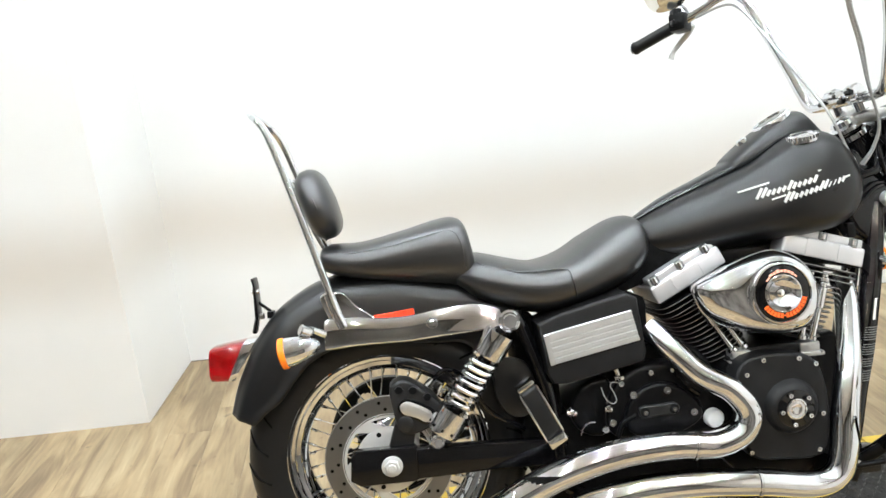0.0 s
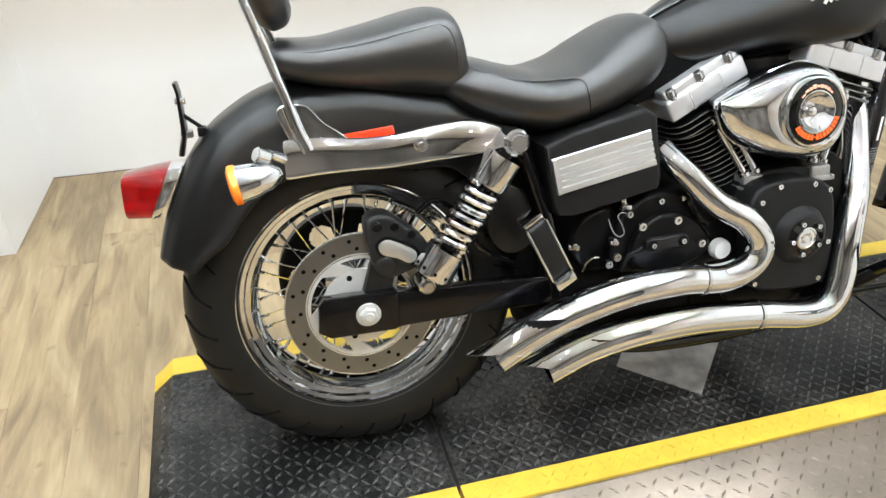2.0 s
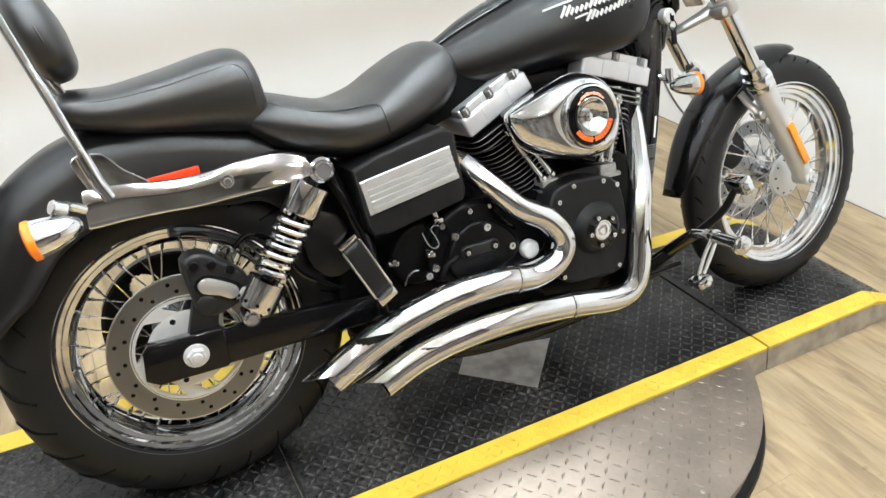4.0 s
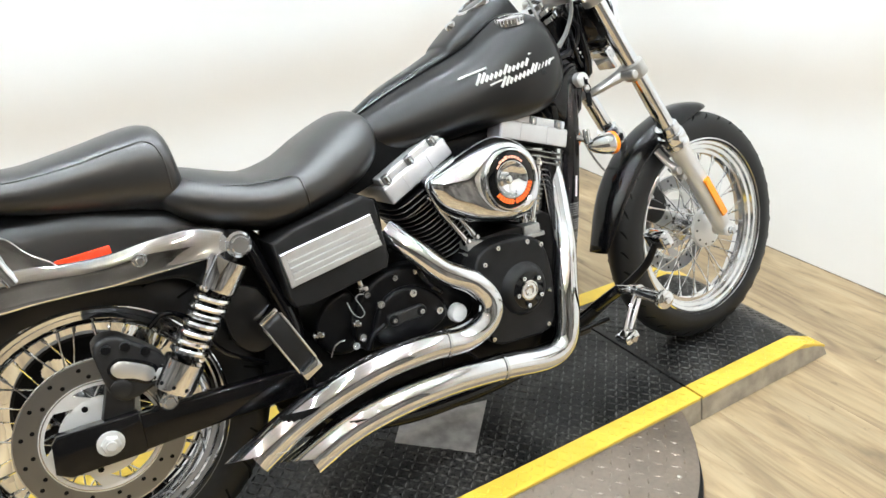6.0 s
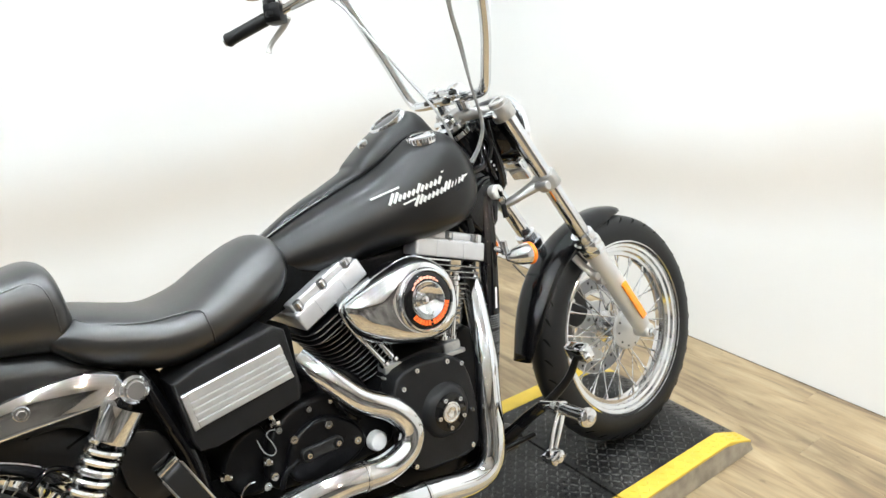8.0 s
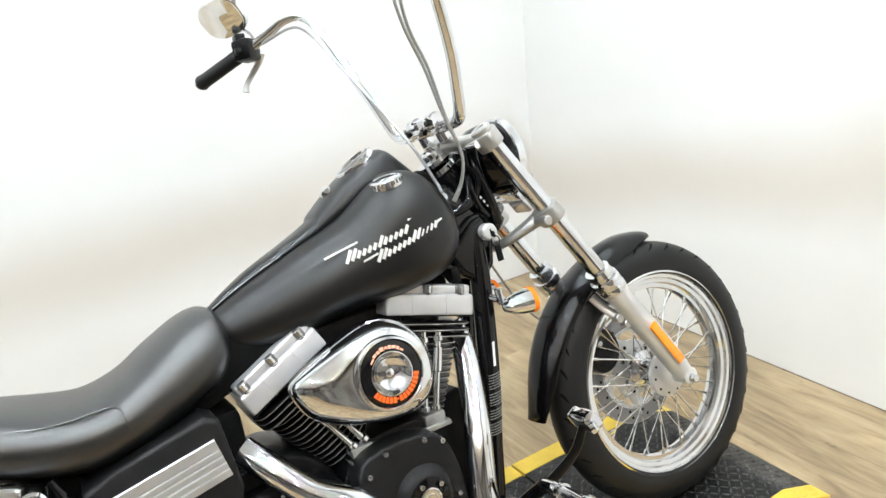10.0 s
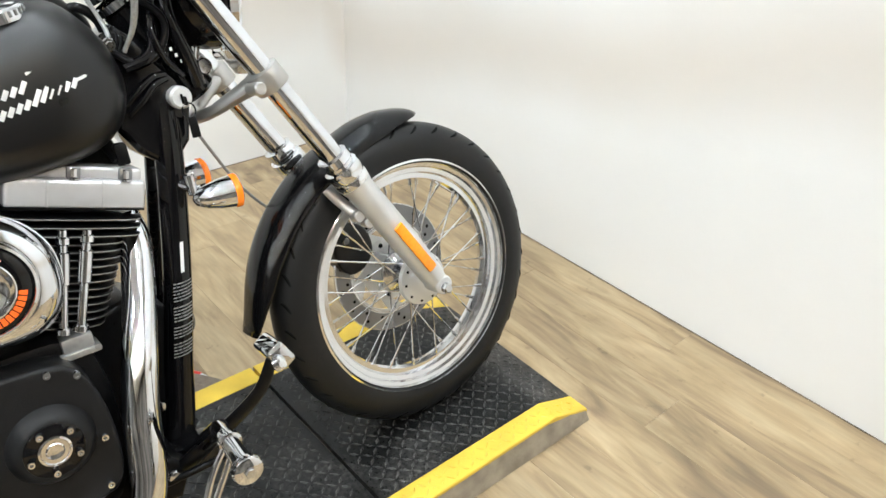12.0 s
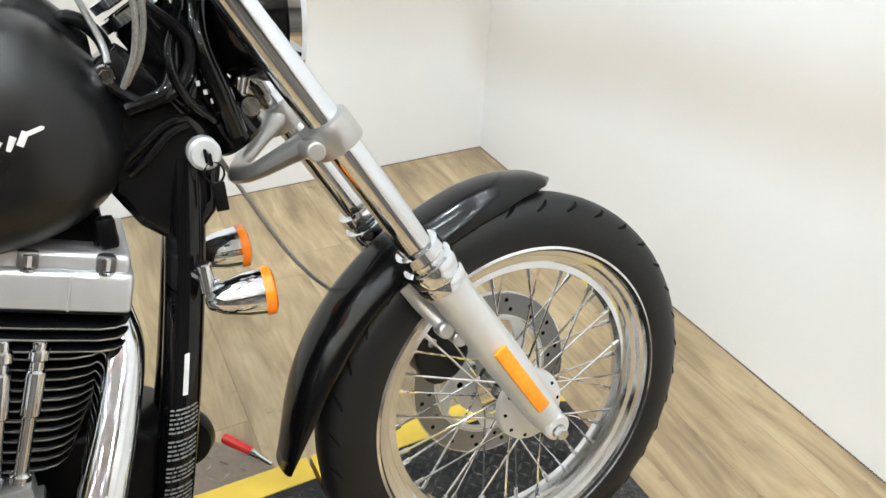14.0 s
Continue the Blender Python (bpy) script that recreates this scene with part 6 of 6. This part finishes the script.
# plain bars in place of the print round the ring
a = 212.0
for k in range(15):
    w = 4.2 if k == 6 else 7.4
    r0, r1 = (0.0455, 0.0480) if k == 6 else (0.0420, 0.0525)
    part("orange_bar", ring_bar(radians(a), radians(a + w), r0, r1, 0.0076), ORANGE, air, "plain orange bar")
    a += w + 1.9
for a, w, r0, r1 in ((46, 9, 0.0445, 0.0480), (57, 7, 0.0440, 0.0500), (66, 9, 0.0450, 0.0505), (77, 6, 0.0445, 0.0510), (85, 8, 0.0455, 0.0500), (95, 9, 0.0445, 0.0515), (106, 7, 0.0440, 0.0495), (115, 10, 0.0445, 0.0490), (127, 13, 0.0430, 0.0460)):
    part("orange_bar", ring_bar(radians(a), radians(a + w), r0, r1, 0.0076), PALEORANGE, air, "plain pale orange bar")
part("air_backplate", loft([air_ring(0, -0.112, 0.93), air_ring(0, -0.142, 0.93)]), GLOSS, air)

# tank badge: plain slanted silver strokes in two rows
strokes = []


TANK_X = (0.70, 0.80, 0.90, 1.0, 1.075, 1.125)
TANK_LO, TANK_HI, TANK_W = (0.714, 0.718, 0.730, 0.742, 0.752, 0.772), (0.847, 0.888, 0.928, 0.981, 0.983, 0.944), (0.097, 0.128, 0.150, 0.164, 0.160, 0.134)


def tank_side(x, z):
    """The tank's right side at a place."""
    lo, hi, w = (float(np.interp(x, TANK_X, c)) for c in (TANK_LO, TANK_HI, TANK_W))
    mid = lo + (hi - lo) * 0.43
    h = (hi - mid) if z > mid else (mid - lo)
    return -w * (1 - min(abs(z - mid) / h, 0.98) ** 3.2) ** (1 / 3.2)


def stroke(x0, z0, x1, z1, r):
    return sweep([V(x0 + (x1 - x0) * f, tank_side(x0 + (x1 - x0) * f, z0 + (z1 - z0) * f) - 0.001, z0 + (z1 - z0) * f) for f in (0, 0.5, 1)], r, 6, 2, flat=0.5)


def slant_row(x, z, dx, rise, talls, r):
    """Plain slanted strokes side by side, without ties."""
    out = []
    for k, tall in enumerate(talls):
        out.append(stroke(x + dx * k, z + rise * k, x + dx * k + 0.62 * tall, z + rise * k + tall, r))
    return out


strokes += slant_row(0.874, 0.838, 0.0112, 0.0024, (0.023, 0.021, 0.013, 0.012, 0.012, 0.012, 0.020, 0.013, 0.011, 0.012, 0.012, 0.015), 0.0036)
strokes += slant_row(0.932, 0.826, 0.0109, 0.0028, (0.022, 0.019, 0.012, 0.012, 0.012, 0.012, 0.012, 0.020, 0.019, 0.012, 0.012, 0.012, 0.012), 0.0036)
strokes += [stroke(0.838, 0.856, 0.905, 0.872, 0.0024), stroke(1.010, 0.888, 1.032, 0.894, 0.0024), stroke(0.905, 0.834, 0.936, 0.842, 0.0022), stroke(1.066, 0.868, 1.086, 0.873, 0.0024)]


def tank_top(x, y):
    """The tank's upper skin at a place."""
    lo, hi, w = (float(np.interp(x, (0.62, *TANK_X), (v, *c))) for v, c in ((0.722, TANK_LO), (0.808, TANK_HI), (0.060, TANK_W)))
    mid, e = lo + (hi - lo) * 0.43, float(np.interp(x, (0.7, 0.9, 1.0, 1.1), (2.4, 2.5, 3.7, 3.5)))
    return mid + (hi - mid) * (1 - min(abs(y) / w, 0.98) ** e) ** (1 / e)


for s in (-1, 1):
    edge = [(0.63, 0.026), (0.70, 0.040), (0.78, 0.054), (0.86, 0.066), (0.93, 0.075), (0.985, 0.079), (1.04, 0.074), (1.09, 0.060)]
    # the gap's shade is laid on as a thin dark line
    part("console_seam", sweep([V(x, s * y, tank_top(x, y) + 0.0004) for x, y in edge], 0.0032, 8, 6, flat=0.8), SHADEBLACK, tank, "dark line for the gap beside the console")
    part("console_trim", sweep([V(x, s * (y - 0.004), tank_top(x, y - 0.004) + 0.0012) for x, y in edge[:3]], 0.0022, 8, 6), CHROME_WORN, tank, "worn bright edge of the console")
badge = part("tank_badge", join(*strokes), WHITEPRINT, tank, "plain slanted silver strokes")
badge["kind"] = "stuff"

# exhaust
pipes = {
    "upper": ([(0.60, -0.125, 0.575), (0.635, -0.16, 0.535), (0.69, -0.185, 0.475), (0.755, -0.195, 0.435), (0.79, -0.2, 0.385), (0.775, -0.2, 0.342), (0.715, -0.2, 0.320), (0.62, -0.2, 0.328), (0.50, -0.2, 0.322), (0.38, -0.195, 0.293), (0.29, -0.19, 0.257), (0.215, -0.185, 0.215)],
              [0.024, 0.024, 0.024, 0.025, 0.026, 0.027, 0.028, 0.029, 0.030, 0.031, 0.032, 0.033]),
    "lower": ([(1.098, -0.05, 0.645), (1.100, -0.068, 0.60), (1.078, -0.105, 0.53), (1.046, -0.15, 0.45), (1.022, -0.175, 0.36), (1.008, -0.19, 0.27), (0.985, -0.195, 0.222), (0.925, -0.2, 0.208), (0.80, -0.2, 0.226), (0.66, -0.2, 0.238), (0.53, -0.2, 0.235), (0.42, -0.195, 0.215), (0.315, -0.19, 0.175)],
              [0.023, 0.024, 0.024, 0.025, 0.026, 0.027, 0.027, 0.028, 0.029, 0.030, 0.031, 0.032]),
}
for key, (pts, rads) in pipes.items():
    line = spline(pts, 7)
    n = len(line)
    m = len(rads) - 1
    u = V(0, 1, 0)
    rings, inner = [], []
    for i, p in enumerate(line):
        t = (line[min(i + 1, n - 1)] - line[max(i - 1, 0)]).normalized()
        u = (u - t * u.dot(t)).normalized()
        w = t.cross(u)
        f = i / (n - 1) * m
        k = min(int(f), m - 1)
        r = 1.07 * (rads[k] + (rads[k + 1] - rads[k]) * (f - k))
        ring = []
        for j in range(28):
            a = 2 * math.pi * j / 28
            q = r * (math.cos(a) * u + math.sin(a) * w)
            if i == n - 1:
                q = q + t * (0.050 * (q.z / r) + 0.026 * (q.y / r) - 0.016)
            ring.append(p + q)
        rings.append(ring)
    last = rings[-1]
    t = (line[-1] - line[-4]).normalized()
    ax0 = line[-1]

    def shrunk(k, back):
        """The end ring drawn towards the pipe's own middle line, and back into it."""
        out = []
        for q in last:
            foot = ax0 + t * (q - ax0).dot(t)
            out.append(foot + (q - foot) * k - t * back)
        return out


    rings.append(shrunk(0.93, 0.0))
    ex = part("exhaust_pipe", loft(rings, caps=False), CHROME, bike, "chrome exhaust pipe with slash-cut end")
    part("pipe_bore", loft([shrunk(0.93, 0.0005), shrunk(0.91, 0.06), shrunk(0.9, 0.12), shrunk(0.02, 0.13)], caps=False), SHADEBLACK, ex, "near-black pipe bore")
    ci = int(n * (0.60 if key == "upper" else 0.66))
    tt = (line[ci + 1] - line[ci - 1]).normalized()
    rr = 1.07 * rads[int(ci / (n - 1) * m)]
    part("heat_shield_joint", lathe([(rr + 0.0005, -0.004), (rr + 0.0028, -0.003), (rr + 0.0028, 0.003), (rr + 0.0005, 0.004)], line[ci], tt, 32), CHROME_WORN, ex)

# foot pegs and controls
peg0, peg1 = V(0.292, -0.19, 0.488), V(0.352, -0.205, 0.378)
pg = part("passenger_peg", moved(box((0, 0, 0), (0.044, 0.036, 0.118), 0.009, None, 3), Matrix.Translation((peg0 + peg1) / 2) @ Matrix.Rotation(math.atan2(peg0.x - peg1.x, peg0.z - peg1.z), 4, "Y")), RUBBER, bike, "folded black passenger peg")
for f, h in ((-0.02, 0.012), (1.04, 0.022)):
    q = peg0.lerp(peg1, f)
    part("peg_end", moved(box((0, 0, 0), (0.044, 0.040, h), 0.005), Matrix.Translation(q) @ Matrix.Rotation(math.atan2(peg0.x - peg1.x, peg0.z - peg1.z), 4, "Y")), CHROME, pg, "chrome peg end")
for k in (-0.0215, 0.0215):
    part("peg_trim", moved(box((k, -0.008, 0), (0.005, 0.026, 0.118), 0.002), Matrix.Translation((peg0 + peg1) / 2) @ Matrix.Rotation(math.atan2(peg0.x - peg1.x, peg0.z - peg1.z), 4, "Y")), CHROME, pg, "bright peg edge")
fc = part("forward_control", join(sweep([(1.07, -0.09, 0.215), (1.09, -0.14, 0.24), (1.10, -0.20, 0.29), (1.105, -0.26, 0.335)], 0.0145, 12), box((1.09, -0.10, 0.215), (0.08, 0.05, 0.06), 0.012)), GLOSS, bike, "black forward control bracket")
peg = part("foot_peg", join(rod((1.10, -0.30, 0.345), (1.090, -0.405, 0.346), 0.0125, 0.0145, seg=20), lathe([(0.013, 0), (0.0205, 0.002), (0.0215, 0.008), (0.0195, 0.014), (0.013, 0.017), (0.001, 0.017)], (1.090, -0.400, 0.346), (-0.05, -1, 0), 24, True),
                            lathe([(0.012, 0), (0.0165, 0.002), (0.0165, 0.010), (0.012, 0.012)], (1.0985, -0.318, 0.345), (-0.05, -1, 0), 20, True), rod((1.105, -0.25, 0.335), (1.10, -0.30, 0.345), 0.010)), CHROME, fc, "chrome foot peg")
part("peg_bolt", rod((1.089, -0.416, 0.346), (1.089, -0.422, 0.346), 0.0075, seg=6), CHROME_WORN, peg)
for dx in (-0.010, 0.010):
    part("peg_link", sweep([(1.102 + dx * 0.6, -0.325, 0.350), (1.075 + dx, -0.333, 0.315), (1.048 + dx * 0.7, -0.34, 0.270)], 0.0050, 8, flat=0.8), CHROME, peg, "chrome slotted link")
part("heel_pad", join(box((1.043, -0.345, 0.262), (0.034, 0.040, 0.020), 0.006, Matrix.Rotation(radians(-25), 4, "Y"), 3), rod((1.030, -0.345, 0.270), (1.058, -0.345, 0.258), 0.009, seg=14), rod((1.042, -0.364, 0.262), (1.042, -0.371, 0.262), 0.008, seg=6)), CHROME, peg, "chrome link end")
arm = part("brake_pedal", sweep([(1.06, -0.15, 0.225), (1.10, -0.19, 0.275), (1.14, -0.235, 0.325), (1.175, -0.27, 0.375), (1.196, -0.285, 0.425)], [0.017, 0.015, 0.013, 0.011, 0.009], 12, flat=0.6), BLACK, bike, "curved black brake pedal arm")
part("pedal_pad", join(box((1.200, -0.29, 0.437), (0.03, 0.06, 0.042), 0.008, Matrix.Rotation(radians(-28), 4, "Y"), 3), rod((1.186, -0.32, 0.43), (1.196, -0.328, 0.435), 0.012, seg=14)), CHROME, arm, "chrome brake pedal pad")
part("control_rod", rod((0.90, -0.12, 0.195), (1.12, -0.20, 0.245), 0.006), BLACK, fc)
part("horn", lathe([(0.03, -0.02), (0.042, -0.015), (0.045, 0.0), (0.04, 0.015), (0.001, 0.02)], (1.145, 0.06, 0.395), (0.3, 0.95, 0), 28, True), BLACK, bike, "black horn")


# ---- floor boards, laid along y ----
floor = thing("floor", box((-0.32, -1.42, -0.035), (5.9, 6.2, 0.05), 0), SEAM, "pale limed oak plank floor", "floor", kind="structure")
PLANK_W, PLANK_L = 0.148, 1.22


def plank_mesh(length):
    w, l, e = PLANK_W / 2 - 0.0002, length / 2 - 0.0002, 0.0005
    rings = [[(-w, -l, -0.01), (w, -l, -0.01), (w, l, -0.01), (-w, l, -0.01)], [(-w, -l, -e), (w, -l, -e), (w, l, -e), (-w, l, -e)],
             [(-w + e, -l + e, 0), (w - e, -l + e, 0), (w - e, l - e, 0), (-w + e, l - e, 0)]]
    return mesh_of("plank", loft(rings), OAK, 20)


full = plank_mesh(PLANK_L)
rnd = random.Random(12)
turn = pose(0, 0, 0, 0, 0, 2.0)


def far_edge(x):
    """Where a row of boards ends at the walls ahead."""
    wall_y = 0.99 + (x + 0.905) * 0.0174 if x < -1.02 else 1.474 + (x + 0.878) * 0.0386
    return wall_y - 0.0349 * x + 0.03


for i in range(40):
    x = -3.22 + i * PLANK_W
    y, top = far_edge(x) + rnd.uniform(0, PLANK_L), far_edge(x)
    while y > -4.4:
        hi, lo = min(y, top), max(y - PLANK_L, -4.42)
        if hi - lo > 0.02:
            ob = new("plank", full if hi - lo > PLANK_L - 0.001 else plank_mesh(hi - lo))
            ob.parent = floor
            ob.matrix_basis = turn @ pose(x, (hi + lo) / 2, 0, 0, 0, 180 * rnd.randint(0, 1))
        y -= PLANK_L
